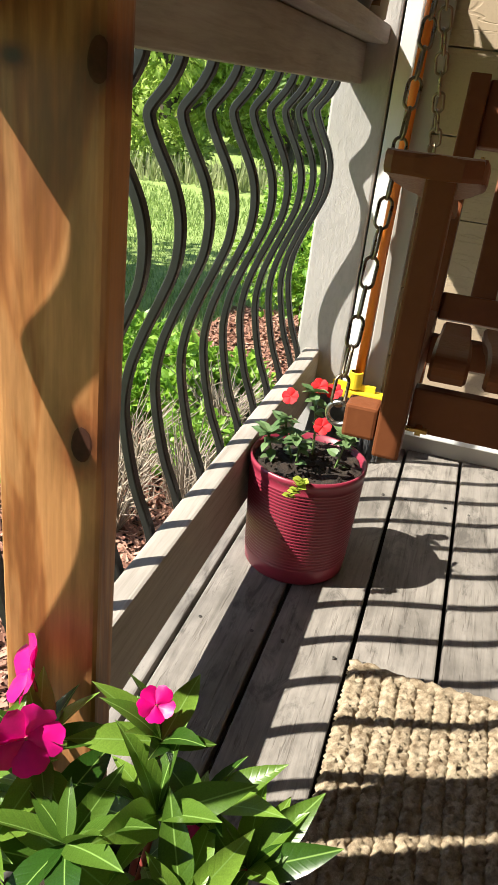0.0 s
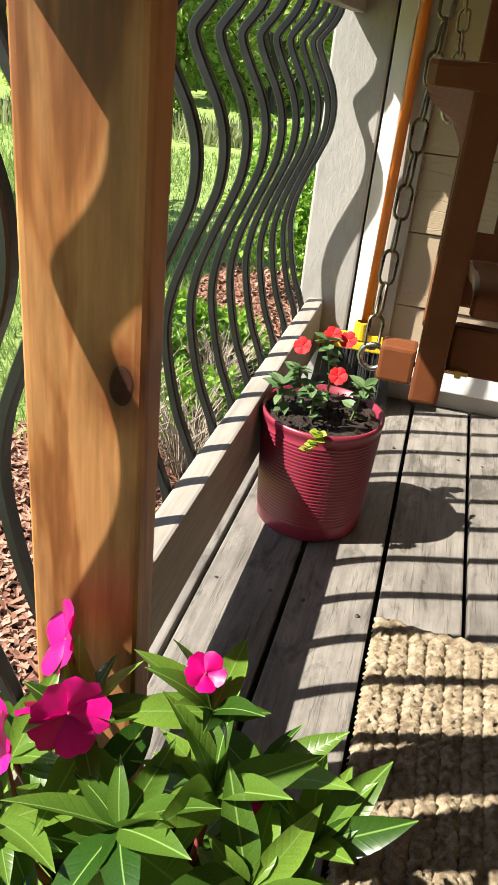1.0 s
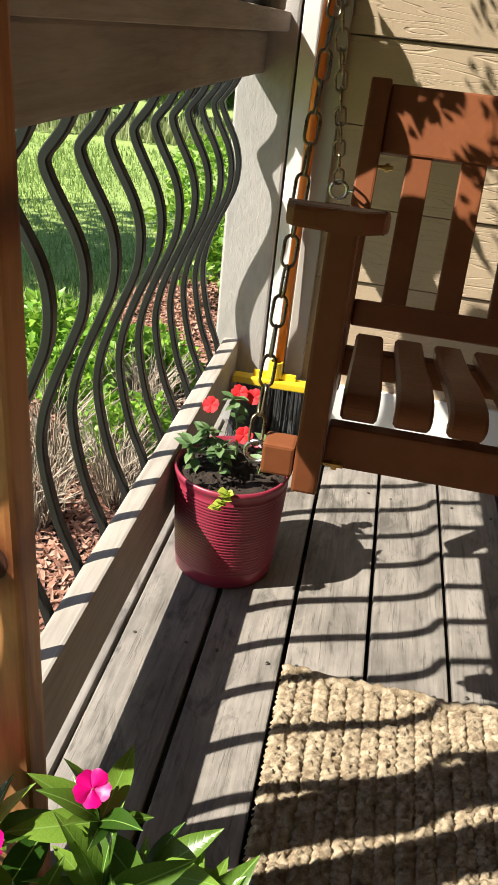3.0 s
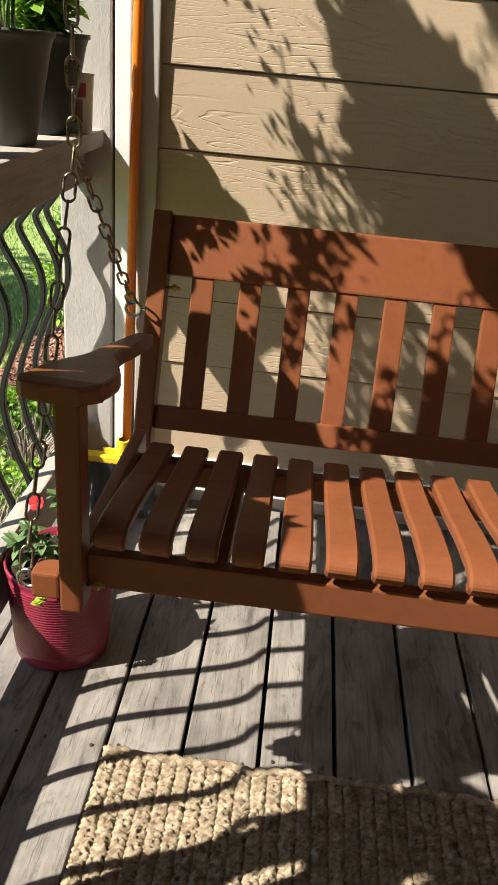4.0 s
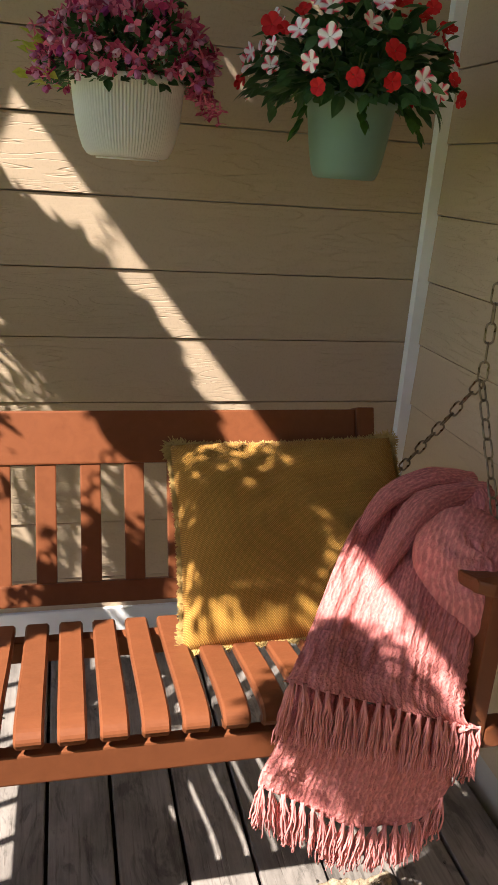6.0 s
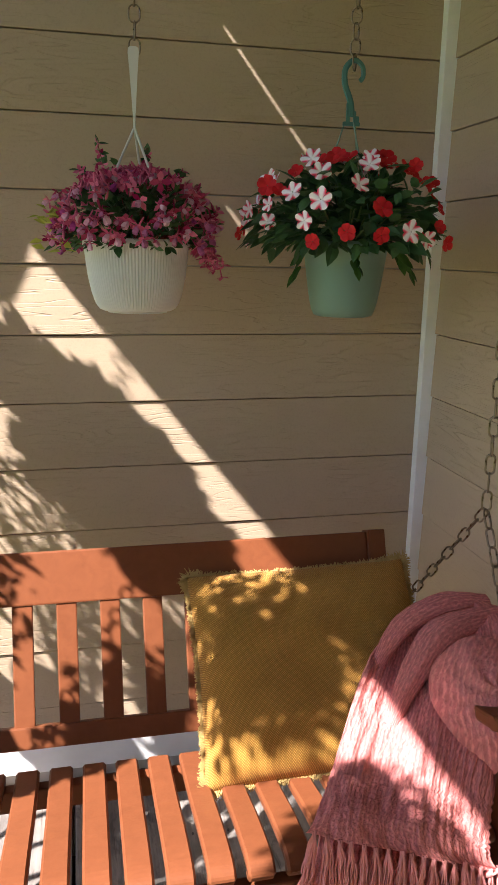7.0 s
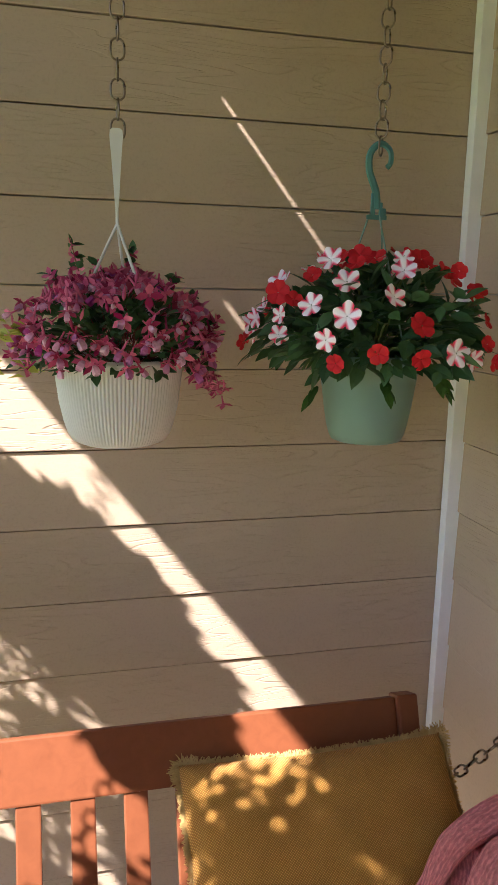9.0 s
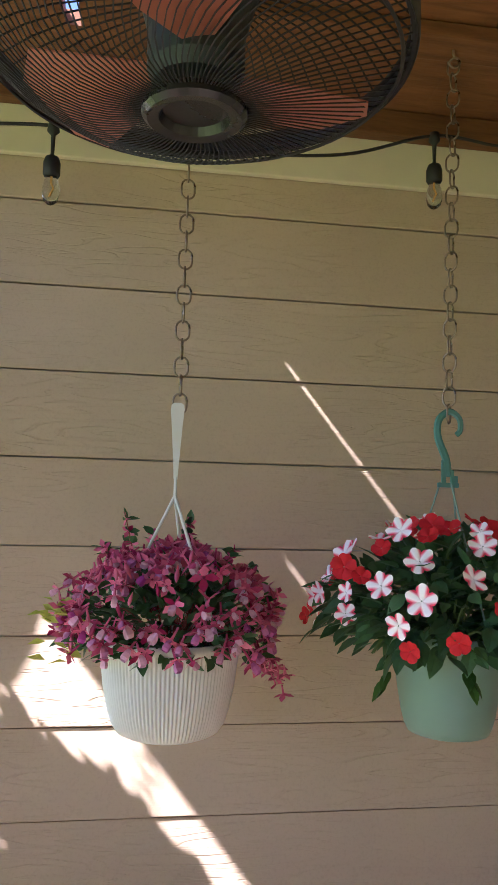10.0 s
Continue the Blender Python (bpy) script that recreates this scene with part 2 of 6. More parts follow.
def weave_material(name, dark, light, cell, relief):
    """Coarse basket weave, from the mesh's own UV laid out in metres."""
    w = Nodes(name, 0.95, spec=0.15)
    uv = w.co.outputs["UV"]
    heights = []
    for axis in (0, 1):
        mp = w.n("Mapping")
        mp.inputs["Scale"].default_value = (1 / cell, 1 / cell, 1)
        w.link(uv, mp.inputs["Vector"])
        sp = w.t.nodes.new("ShaderNodeSeparateXYZ")
        w.link(mp.outputs["Vector"], sp.inputs[0])
        m1 = w.n("Math", op="MULTIPLY")
        m1.inputs[1].default_value = 2 * math.pi
        w.link(sp.outputs[axis], m1.inputs[0])
        s = w.n("Math", op="SINE")
        w.link(m1.outputs[0], s.inputs[0])
        heights.append(s.outputs[0])
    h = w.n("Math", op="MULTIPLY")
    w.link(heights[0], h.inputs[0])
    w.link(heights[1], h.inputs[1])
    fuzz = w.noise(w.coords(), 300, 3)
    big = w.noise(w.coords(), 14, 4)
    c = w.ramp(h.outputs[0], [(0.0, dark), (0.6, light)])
    c = w.mix(c, w.ramp(big, [(0.3, 0.82), (0.7, 1.0)]), 1.0)
    c = w.mix(c, w.ramp(fuzz, [(0.3, 0.75), (0.7, 1.0)]), 0.7)
    w.colour(c).bump(h.outputs[0], relief, 0.0018).bump(fuzz, 0.25, 0.0006)
    w.b.inputs["Sheen Weight"].default_value = 0.05
    return w.m


def knit_material():
    """Pink crinkled rib, the ribs along v of the mesh's UV."""
    w = Nodes("pink_crinkle_knit", 0.95, spec=0.1)
    uv = w.co.outputs["UV"]
    wob = w.noise(uv, 34, 6, 0.75)
    mp = w.n("Mapping")
    mp.inputs["Scale"].default_value = (1, 1, 1)
    w.link(uv, mp.inputs["Vector"])
    sp = w.t.nodes.new("ShaderNodeSeparateXYZ")
    w.link(mp.outputs["Vector"], sp.inputs[0])
    a = w.n("Math", op="MULTIPLY_ADD")
    a.inputs[1].default_value = 2 * math.pi / 0.0098
    w.link(sp.outputs[0], a.inputs[0])
    k = w.n("Math", op="MULTIPLY")
    k.inputs[1].default_value = 17.0
    w.link(wob, k.inputs[0])
    w.link(k.outputs[0], a.inputs[2])
    s = w.n("Math", op="SINE")
    w.link(a.outputs[0], s.inputs[0])
    knots = w.n("TexNoise", Scale=1.0, Detail=3.0)
    mk = w.n("Mapping")
    mk.inputs["Scale"].default_value = (150, 85, 1)
    w.link(uv, mk.inputs["Vector"])
    w.link(mk.outputs["Vector"], knots.inputs["Vector"])
    soft = w.n("Math", op="MULTIPLY")
    soft.inputs[1].default_value = 0.17
    w.link(s.outputs[0], soft.inputs[0])
    h = w.n("Math", op="ADD")
    w.link(soft.outputs[0], h.inputs[0])
    w.link(knots.outputs["Fac"], h.inputs[1])
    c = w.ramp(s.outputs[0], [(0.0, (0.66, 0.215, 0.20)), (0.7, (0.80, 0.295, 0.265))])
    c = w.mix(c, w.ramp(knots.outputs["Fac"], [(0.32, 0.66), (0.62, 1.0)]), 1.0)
    w.colour(c).bump(h.outputs[0], 0.65, 0.005)
    w.b.inputs["Sheen Weight"].default_value = 0.05
    return w.m


M_deck = deck_material()
M_siding = siding_material()
M_pine = pine_material()
M_knot = plain("dark_pine_knot", (0.070, 0.026, 0.016), 0.75, vary=0.7, scale=70, relief=0.03, spec=0.15)
M_rail = wood("grey_beige_rail_paint", (0.30, 0.26, 0.22), (0.40, 0.355, 0.31), (0.47, 0.42, 0.37), (22, 1.4, 22), relief=0.35, each=0.08)
M_post = wood("grey_post_paint", (0.46, 0.435, 0.41), (0.52, 0.49, 0.465), (0.57, 0.54, 0.51), (24, 24, 9.0), relief=0.6, each=0.05)
M_white = plain("white_trim_paint", (0.86, 0.86, 0.85), 0.5, vary=0.14, scale=6, relief=0.25)
M_cream = plain("cream_frieze_paint", (0.70, 0.62, 0.42), 0.55, vary=0.1, scale=3)
M_corner = plain("grey_corner_board_paint", (0.46, 0.43, 0.39), 0.55, vary=0.15, scale=5, relief=0.2)
M_ceiling = wood("brown_ceiling_wood", (0.13, 0.05, 0.015), (0.22, 0.09, 0.025), (0.30, 0.13, 0.04), (1.5, 14, 14), relief=0.3, each=0.25)
M_bench = wood("brown_stained_slat", (0.160, 0.052, 0.020), (0.178, 0.058, 0.0225), (0.196, 0.065, 0.025), (9, 9, 9), rough=(0.36, 0.50), relief=0.08, each=0.10, spec=0.22, patch=0.9)
M_iron = plain("black_iron", (0.035, 0.034, 0.036), 0.42, 0.55, vary=0.3, scale=30, relief=0.25)
M_chain = plain("bronzed_chain_steel", (0.30, 0.24, 0.17), 0.30, 1.0, vary=0.4, scale=40)
M_zinc = plain("zinc_steel", (0.55, 0.54, 0.52), 0.28, 1.0, vary=0.3, scale=40)
M_brass = plain("brass_bolt", (0.60, 0.40, 0.14), 0.3, 1.0, vary=0.3, scale=40)
M_pot = plain("burgundy_plastic", (0.235, 0.022, 0.045), 0.38, vary=0.15, scale=8, relief=0.05)
M_soil = plain("dark_potting_soil", (0.045, 0.028, 0.018), 0.95, vary=0.6, scale=60, relief=1.0, distance=0.004)
M_wpot = plain("off_white_plastic", (0.66, 0.66, 0.63), 0.5, vary=0.08, scale=5)
M_gpot = plain("sage_green_plastic", (0.165, 0.275, 0.22), 0.42, vary=0.12, scale=5)
M_greypot = plain("grey_plastic_pot", (0.075, 0.07, 0.066), 0.55, vary=0.2, scale=6)
M_blackpot = plain("black_plastic_pot", (0.02, 0.019, 0.019), 0.5, vary=0.2, scale=6)
M_orange = plain("orange_pole_coating", (0.78, 0.20, 0.012), 0.35, vary=0.12, scale=10)
M_yellow = plain("yellow_plastic", (0.82, 0.58, 0.02), 0.38, vary=0.1, scale=10)
M_bristle = plain("grey_bristle", (0.10, 0.10, 0.105), 0.6, vary=0.5, scale=80)
M_black = plain("black_rubber", (0.014, 0.014, 0.015), 0.55, vary=0.2, scale=20)
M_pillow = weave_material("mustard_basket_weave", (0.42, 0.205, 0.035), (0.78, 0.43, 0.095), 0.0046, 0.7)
M_fray = plain("mustard_frayed_yarn", (0.54, 0.38, 0.14), 0.95, vary=0.35, scale=50, spec=0.1)
M_knit = knit_material()
M_fringe = plain("pink_yarn", (0.78, 0.30, 0.28), 0.95, vary=0.35, scale=40, spec=0.1)
M_leaf = leafy("leaf_green", (0.035, 0.10, 0.016), (0.10, 0.22, 0.035))
M_leafdark = leafy("dark_leaf_green", (0.034, 0.095, 0.036), (0.090, 0.195, 0.070), 0.25, 0.5)
M_leafpale = leafy("pale_leaf_green", (0.085, 0.16, 0.055), (0.20, 0.30, 0.12), 0.3, 0.45)
M_leafbig = leafy("impatiens_leaf", (0.032, 0.088, 0.010), (0.22, 0.36, 0.045), 0.36, 0.3, island=False, veins=True)
M_lime = leafy("lime_leaf", (0.38, 0.46, 0.05), (0.52, 0.60, 0.09), 0.35)
M_red = leafy("red_petal", (0.60, 0.006, 0.014), (0.78, 0.022, 0.026), 0.2, 0.7)
M_magenta = leafy("magenta_petal", (0.72, 0.0, 0.20), (0.86, 0.006, 0.30), 0.3, island=False)
M_pinkwhite = leafy("white_petal", (0.80, 0.70, 0.74), (0.90, 0.84, 0.86), 0.3)
M_fuchsia = leafy("fuchsia_sepal", (0.40, 0.010, 0.10), (0.95, 0.26, 0.42), 0.3)
M_purple = leafy("mauve_petal", (0.50, 0.06, 0.34), (0.95, 0.68, 0.80), 0.3)
M_orangeflower = leafy("orange_petal", (0.85, 0.16, 0.03), (0.9, 0.45, 0.04), 0.3)
M_stem = plain("reddish_stem", (0.26, 0.05, 0.04), 0.5, vary=0.3, scale=30)
M_greenstem = plain("green_stem", (0.12, 0.20, 0.05), 0.5, vary=0.3, scale=30)
M_bark = wood("tree_bark", (0.05, 0.035, 0.025), (0.10, 0.075, 0.055), (0.16, 0.125, 0.095), (12, 12, 2), relief=0.8)
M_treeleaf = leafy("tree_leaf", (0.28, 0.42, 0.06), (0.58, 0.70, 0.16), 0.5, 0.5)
# darker copy of the tree leaf: wood edge shade put into the colour
M_darktree = leafy("shade_toned_tree_leaf", (0.12, 0.20, 0.065), (0.24, 0.35, 0.11), 0.4, 0.55)
M_shrub = leafy("shrub_leaf", (0.14, 0.30, 0.03), (0.36, 0.56, 0.06), 0.4, 0.4)
M_reed = leafy("reed", (0.28, 0.33, 0.13), (0.50, 0.52, 0.28), 0.4, 0.7)
M_dry = leafy("dry_twig", (0.22, 0.17, 0.12), (0.45, 0.38, 0.30), 0.1, 0.9)
M_blade = leafy("grass_blade", (0.22, 0.32, 0.085), (0.38, 0.49, 0.15), 0.5, 0.6)


def ground_material():
    w = Nodes("lawn_and_mulch", 0.95, spec=0.15)
    v = w.coords()
    g = w.ramp(w.noise(v, 22, 6, 0.7), [(0.3, (0.20, 0.27, 0.075)), (0.55, (0.29, 0.38, 0.115)), (0.75, (0.39, 0.47, 0.16))])
    g = w.mix(g, w.ramp(w.noise(v, 1.1, 4), [(0.3, 0.72), (0.7, 1.0)]), 1.0)
    w.colour(g).bump(w.noise(v, 60, 5), 0.5, 0.008)
    return w.m


def mulch_material():
    w = Nodes("red_brown_mulch", 0.95, spec=0.15)
    geo = w.t.nodes.new("ShaderNodeNewGeometry").outputs["Random Per Island"]
    c = w.ramp(geo, [(0.0, (0.17, 0.080, 0.052)), (0.5, (0.30, 0.150, 0.105)), (1.0, (0.44, 0.27, 0.20))])
    w.colour(c)
    return w.m


M_lawn = ground_material()
M_mulch = mulch_material()
M_earth = plain("dark_earth", (0.07, 0.045, 0.03), 0.95, vary=0.5, scale=9, relief=0.8, distance=0.01)


def jute_material():
    w = Nodes("braided_jute", 0.95, spec=0.1)
    v = w.coords((1, 1, 1), "Random")
    fib = w.noise(w.coords((90, 40, 90), "Random"), 6, 5, 0.7, 1.0)
    lump = w.noise(v, 60, 3)
    c = w.ramp(lump, [(0.3, (0.24, 0.17, 0.105)), (0.5, (0.47, 0.37, 0.25)), (0.7, (0.70, 0.575, 0.41))])
    c = w.mix(c, w.ramp(fib, [(0.3, 0.5), (0.7, 1.0)]), 1.0)
    c = w.mix(c, w.each(0.14), 1.0)
    w.colour(c).bump(fib, 0.9, 0.0025)
    return w.m


M_jute = jute_material()

# ---- structure ----
P = 0.1445                   # deck board pitch
LAP, LAP0 = 0.17545, 0.257   # siding exposure and the lowest full lap line
SIDE_X = 1.462               # face of the side wall
RAIL0, RAIL1 = -0.309, -0.270   # outer and inner face of the rails
POST_Y = -0.015              # front face of the corner post
CAP_Z = 0.986                # top of the cap rail
GROUND = -0.5

# ground: one sheet to the horizon, rising to a hill behind the trees
bm = bmesh.new()
xs = [-900, -300, -120, -60, -40, -25, -16, -10, -7, -5, -3.5, -2.5, -1.7, -1, -0.3, 0.5, 2, 5, 12, 40, 150, 900]
ys = [-900, -200, -50, -15, -6, -3, -1.5, 0, 1, 2, 3, 4, 5.5, 7, 9, 12, 16, 22, 30, 45, 80, 200, 900]
grid = []
for y in ys:
    row = []
    for x in xs:
        far = math.hypot(x + 3, y - 4)
        z = GROUND + 0.05 * math.sin(x * 1.3) * math.sin(y * 0.9) + 5.0 * smoothstep(10, 60, far)
        row.append(bm.verts.new((x, y, z if not (-0.9 < x < 12 and -4 < y < 1.6) else GROUND)))
    grid.append(row)
for a, b in zip(grid, grid[1:]):
    for i in range(len(xs) - 1):
        bm.faces.new((a[i], a[i + 1], b[i + 1], b[i]))
tagged(part("ground", bm, M_lawn, smooth=True), "sunlit green lawn rising to a grassy hill beyond the porch", "lawn", kind="structure")

# north wall
wall = tagged(empty("wall_north"), "beige lap siding wall with embossed wood grain", "wall", kind="structure")
bm = bmesh.new()
box(bm, -0.10, 1.70, 0.012, 0.14, -0.9, 2.75)
part("sheathing", bm, M_corner, wall)
bm = bmesh.new()
box(bm, -0.33, -0.10, 0.09, 0.14, -0.9, 2.75)
part("sheathing", bm, M_corner, wall)


def lap_board(z, length, name="lap_board"):
    """One siding board from x = 0, a narrow open joint between it and the next."""
    bm = bmesh.new()
    sect = [(-0.0140, z), (-0.0155, z + 0.002), (-0.0110, z + LAP - 0.0032), (0.0005, z + LAP - 0.0028), (0.0005, z)]
    ends = [[bm.verts.new((x, y, zz)) for y, zz in sect] for x in (0, length)]
    for i in range(5):
        bm.faces.new((ends[0][i], ends[0][(i + 1) % 5], ends[1][(i + 1) % 5], ends[1][i]))
    bm.faces.new(ends[0])
    bm.faces.new(ends[1])
    return bm


for k in range(-1, 13):
    z = LAP0 + k * LAP
    shift = -0.098
    bm = lap_board(0.0, 1.535)
    ob = part("lap_board", bm, M_siding, wall)
    ob.location = (shift, 0, z)
bm = bmesh.new()
box(bm, -0.14, 1.44, -0.024, 0.012, 0.055, 0.155, 0.003)
tagged(part("baseboard", bm, M_white), "white painted base board at the foot of the wall", "trim", kind="structure")

# side wall, running toward the camera
east = tagged(empty("wall_east"), "beige lap siding side wall", "wall", kind="structure")
bm = bmesh.new()
box(bm, SIDE_X + 0.014, SIDE_X + 0.13, -3.4, 0.012, -0.9, 2.75)
part("sheathing", bm, M_corner, east)
for k in range(-1, 13):
    bm = lap_board(0.0, 3.35)
    ob = part("lap_board", bm, M_siding, east)
    ob.matrix_local = pose(SIDE_X + 0.013, -0.03, LAP0 + k * LAP, 0, 0, -90)

bm = bmesh.new()
box(bm, 1.430, SIDE_X + 0.012, -0.046, -0.016, 0.15, 2.46, 0.002)
tagged(part("corner_trim", bm, M_white), "white painted inside corner trim board", "trim", kind="structure")
bm = bmesh.new()
box(bm, -0.142, -0.096, -0.028, 0.09, 0.0, 2.46, 0.003)
tagged(part("corner_board", bm, M_corner), "grey painted outside corner board of the siding", "trim", kind="structure")
bm = bmesh.new()
box(bm, -0.200, -0.163, -0.011, 0.09, 0.0, 2.46, 0.003)
tagged(part("white_trim_board", bm, M_white), "narrow white painted board beside the corner post", "trim", kind="structure")
bm = bmesh.new()
box(bm, -0.142, SIDE_X, -0.036, -0.018, 2.447, 2.56, 0.003)
tagged(part("frieze_board", bm, M_cream), "cream painted frieze board under the porch ceiling", "trim", kind="structure")

# plain wall that closes the porch behind the camera
bm = bmesh.new()
box(bm, -0.40, SIDE_X + 0.13, -3.55, -3.42, -0.9, 2.75)
tagged(part("wall_south", bm, M_siding), "plain beige wall closing the porch", "wall", kind="structure")

# ceiling and beams; one narrow chink between two ceiling boards lets a blade of sun in
CHINK_X = 1.008 - (2.60 - 1.838) * KX
CHINK_B = 0.084
bm = bmesh.new()
x, n = -0.46, 0
while x < 1.60:
    x1 = x + 0.14
    if x < CHINK_X < x1:
        x1 = CHINK_X - 0.005
        box(bm, x, x1, -3.4, 0.14, 2.60, 2.63)
        box(bm, CHINK_X - 0.005, CHINK_X + 0.0235, -3.4, -0.40, 2.60, 2.63)
        box(bm, CHINK_X - 0.005, CHINK_X + 0.0235, -0.236, 0.14, 2.60, 2.63)
        x = CHINK_X + 0.0235
        continue
    if x < CHINK_B < x1:
        box(bm, x, CHINK_B, -3.4, 0.14, 2.60, 2.63)
        box(bm, CHINK_B, CHINK_B + 0.029, -3.4, -0.444, 2.60, 2.63)
        box(bm, CHINK_B, CHINK_B + 0.029, -0.400, 0.14, 2.60, 2.63)
        x = CHINK_B + 0.029
        continue
    box(bm, x, x1 - 0.0005, -3.4, 0.14, 2.60, 2.63)
    x = x1
tagged(part("ceiling", bm, M_ceiling), "brown stained wooden porch ceiling boards", "ceiling", kind="structure")
bm = bmesh.new()
box(bm, -0.10, SIDE_X + 0.01, -0.075, -0.037, 2.545, 2.598, 0.003)
tagged(part("ceiling_beam", bm, M_ceiling), "brown stained wooden beam along the wall top", "beam", kind="structure")
bm = bmesh.new()
box(bm, -0.26, CHINK_X - 0.03, -0.375, -0.300, 2.572, 2.598, 0.003)
box(bm, CHINK_X + 0.05, SIDE_X + 0.01, -0.375, -0.300, 2.572, 2.598, 0.003)
tagged(part("ceiling_beam", bm, M_ceiling), "flat brown wooden ceiling batten that carries the chains", "beam", kind="structure")
bm = bmesh.new()
box(bm, -0.32, -0.23, -3.4, 0.09, 2.496, 2.598, 0.004)
tagged(part("header_beam", bm, M_rail), "grey painted header beam over the railing", "beam", kind="structure")

# ---- railing ----
railing = tagged(empty("railing"), "porch railing of grey painted wooden rails with wavy black iron balusters", "railing", kind="structure")
for name, x0, x1, z0, z1 in (("bottom_rail", RAIL0, RAIL1, 0.100, 0.237), ("top_rail", -0.299, RAIL1, 0.864, 0.947), ("cap_rail", -0.365, -0.225, 0.948, CAP_Z)):
    bm = bmesh.new()
    box(bm, x0, x1, -3.3, POST_Y + (0.0 if name != "cap_rail" else 0.012), z0, z1, 0.005)
    part(name, bm, M_rail, railing)
# a baluster bends in the plane across the railing: a sharp kink near the top, then a belly outward
WAVE = [(0.140, 0.0), (0.222, 0.0), (0.308, -0.031), (0.410, -0.051), (0.476, -0.046), (0.532, -0.028), (0.586, -0.005), (0.630, 0.011),
        (0.677, 0.014), (0.720, 0.004), (0.767, -0.021), (0.792, -0.0325), (0.807, -0.033), (0.827, -0.018), (0.843, -0.007), (0.870, 0.003), (0.930, 0.003)]
bm = bmesh.new()
line = spline([(x, 0, z) for z, x in WAVE], 4)
HALF = 0.0062
rings = []
for i, p in enumerate(line):
    d = (line[min(i + 1, len(line) - 1)] - line[max(i - 1, 0)]).normalized()
    nx = Vector((d.z, 0, -d.x))
    rings.append([bm.verts.new(p + nx * a * HALF + Vector((0, b * 0.0084, 0))) for a, b in ((-1, -0.7), (-0.7, -1), (0.7, -1), (1, -0.7), (1, 0.7), (0.7, 1), (-0.7, 1), (-1, 0.7))])
for a, b in zip(rings, rings[1:]):
    for j in range(8):
        bm.faces.new((a[j], a[(j + 1) % 8], b[(j + 1) % 8], b[j]))
first = part("baluster", bm, M_iron, railing)
BAL_X = RAIL0 - 0.0065
first.location = (BAL_X, -0.066, 0)
for y in [-0.036 - 0.1077 * k for k in range(1, 13)] + [-1.408] + [-1.509 - 0.1077 * k for k in range(17)]:
    shared("baluster", first.data, railing, m=pose(BAL_X, y, 0))

bm = bmesh.new()
box(bm, -0.294, -0.262, -1.386, -1.316, -0.5, 0.9475, 0.004)
part("rail_post", bm, M_rail, railing)

bm = bmesh.new()
box(bm, -0.334, -0.2045, POST_Y, 0.12, -0.55, 2.47, 0.006)
tagged(part("corner_post", bm, M_post), "grey painted rough sawn corner post", "post", kind="structure")

# pine upright fixed to the inside of the railing
pine = tagged(empty("pine_post"), "orange knotty pine board standing upright against the railing", "post", kind="structure")
bm = bmesh.new()
box(bm, -0.2715, -0.184, -1.447, -1.411, 0.0, 1.15, 0.007, segments=3)
part("board", bm, M_pine, pine)
for kx, kz, rx, rz in KNOTS[:2]:
    bm = bmesh.new()
    rings = [[bm.verts.new((min(-0.1862, kx + t * rx * math.cos(a * 0.3927) * (1 + 0.06 * math.sin(a * 0.785))), -1.4471 - d, kz + t * rz * math.sin(a * 0.3927))) for a in range(16)] for t, d in ((0.60, 0.0), (0.50, 0.0003), (0.2, 0.0004))]
    for a, b in zip(rings, rings[1:]):
        for j in range(16):
            bm.faces.new((a[j], a[(j + 1) % 16], b[(j + 1) % 16], b[j]))
    bm.faces.new(rings[-1])
    part("knot", bm, M_knot, pine, "dark brown knot")

# ---- porch swing ----
YAW = -0.4
BX = Matrix.Translation((-0.004, -0.428, 0.0)) @ pose(0, 0, 0, 0, 0, YAW)   # along the bench, from its upper left back corner
LEN = 1.176
REC = 20.5
bench = tagged(empty("porch_swing", BX), "brown stained slatted wooden porch swing hanging on chains", "swing")
BACK = pose(0, 0, 0.891, -REC, 0, 0)       # plane of the backrest: x along, z up the slope, y behind


def bpart(name, *args, bevel=0.004, m=None, label=""):
    bm = bmesh.new()
    box(bm, *args, bevel, m)
    return part(name, bm, M_bench, bench, label)


bpart("top_rail", 0.019, LEN - 0.041, 0.0, 0.022, -0.110, 0.002, m=BACK)
bpart("lower_rail", 0.019, LEN - 0.041, 0.0, 0.024, -0.403, -0.357, m=BACK)
bpart("back_post", -0.016, 0.019, -0.012, 0.034, -0.52, 0.006, m=BACK)
bpart("back_post", LEN - 0.041, LEN, -0.012, 0.034, -0.52, 0.006, m=BACK)
bm = bmesh.new()
box(bm, 0, 0.0425, 0.004, 0.018, -0.360, -0.106, 0.003, BACK)
slat = part("back_slat", bm, M_bench, bench)
slat.location = (0.0655, 0, 0)
for k in range(1, 12):
    shared("back_slat", slat.data, bench, m=pose(0.0655 + 0.0912 * k, 0, 0))
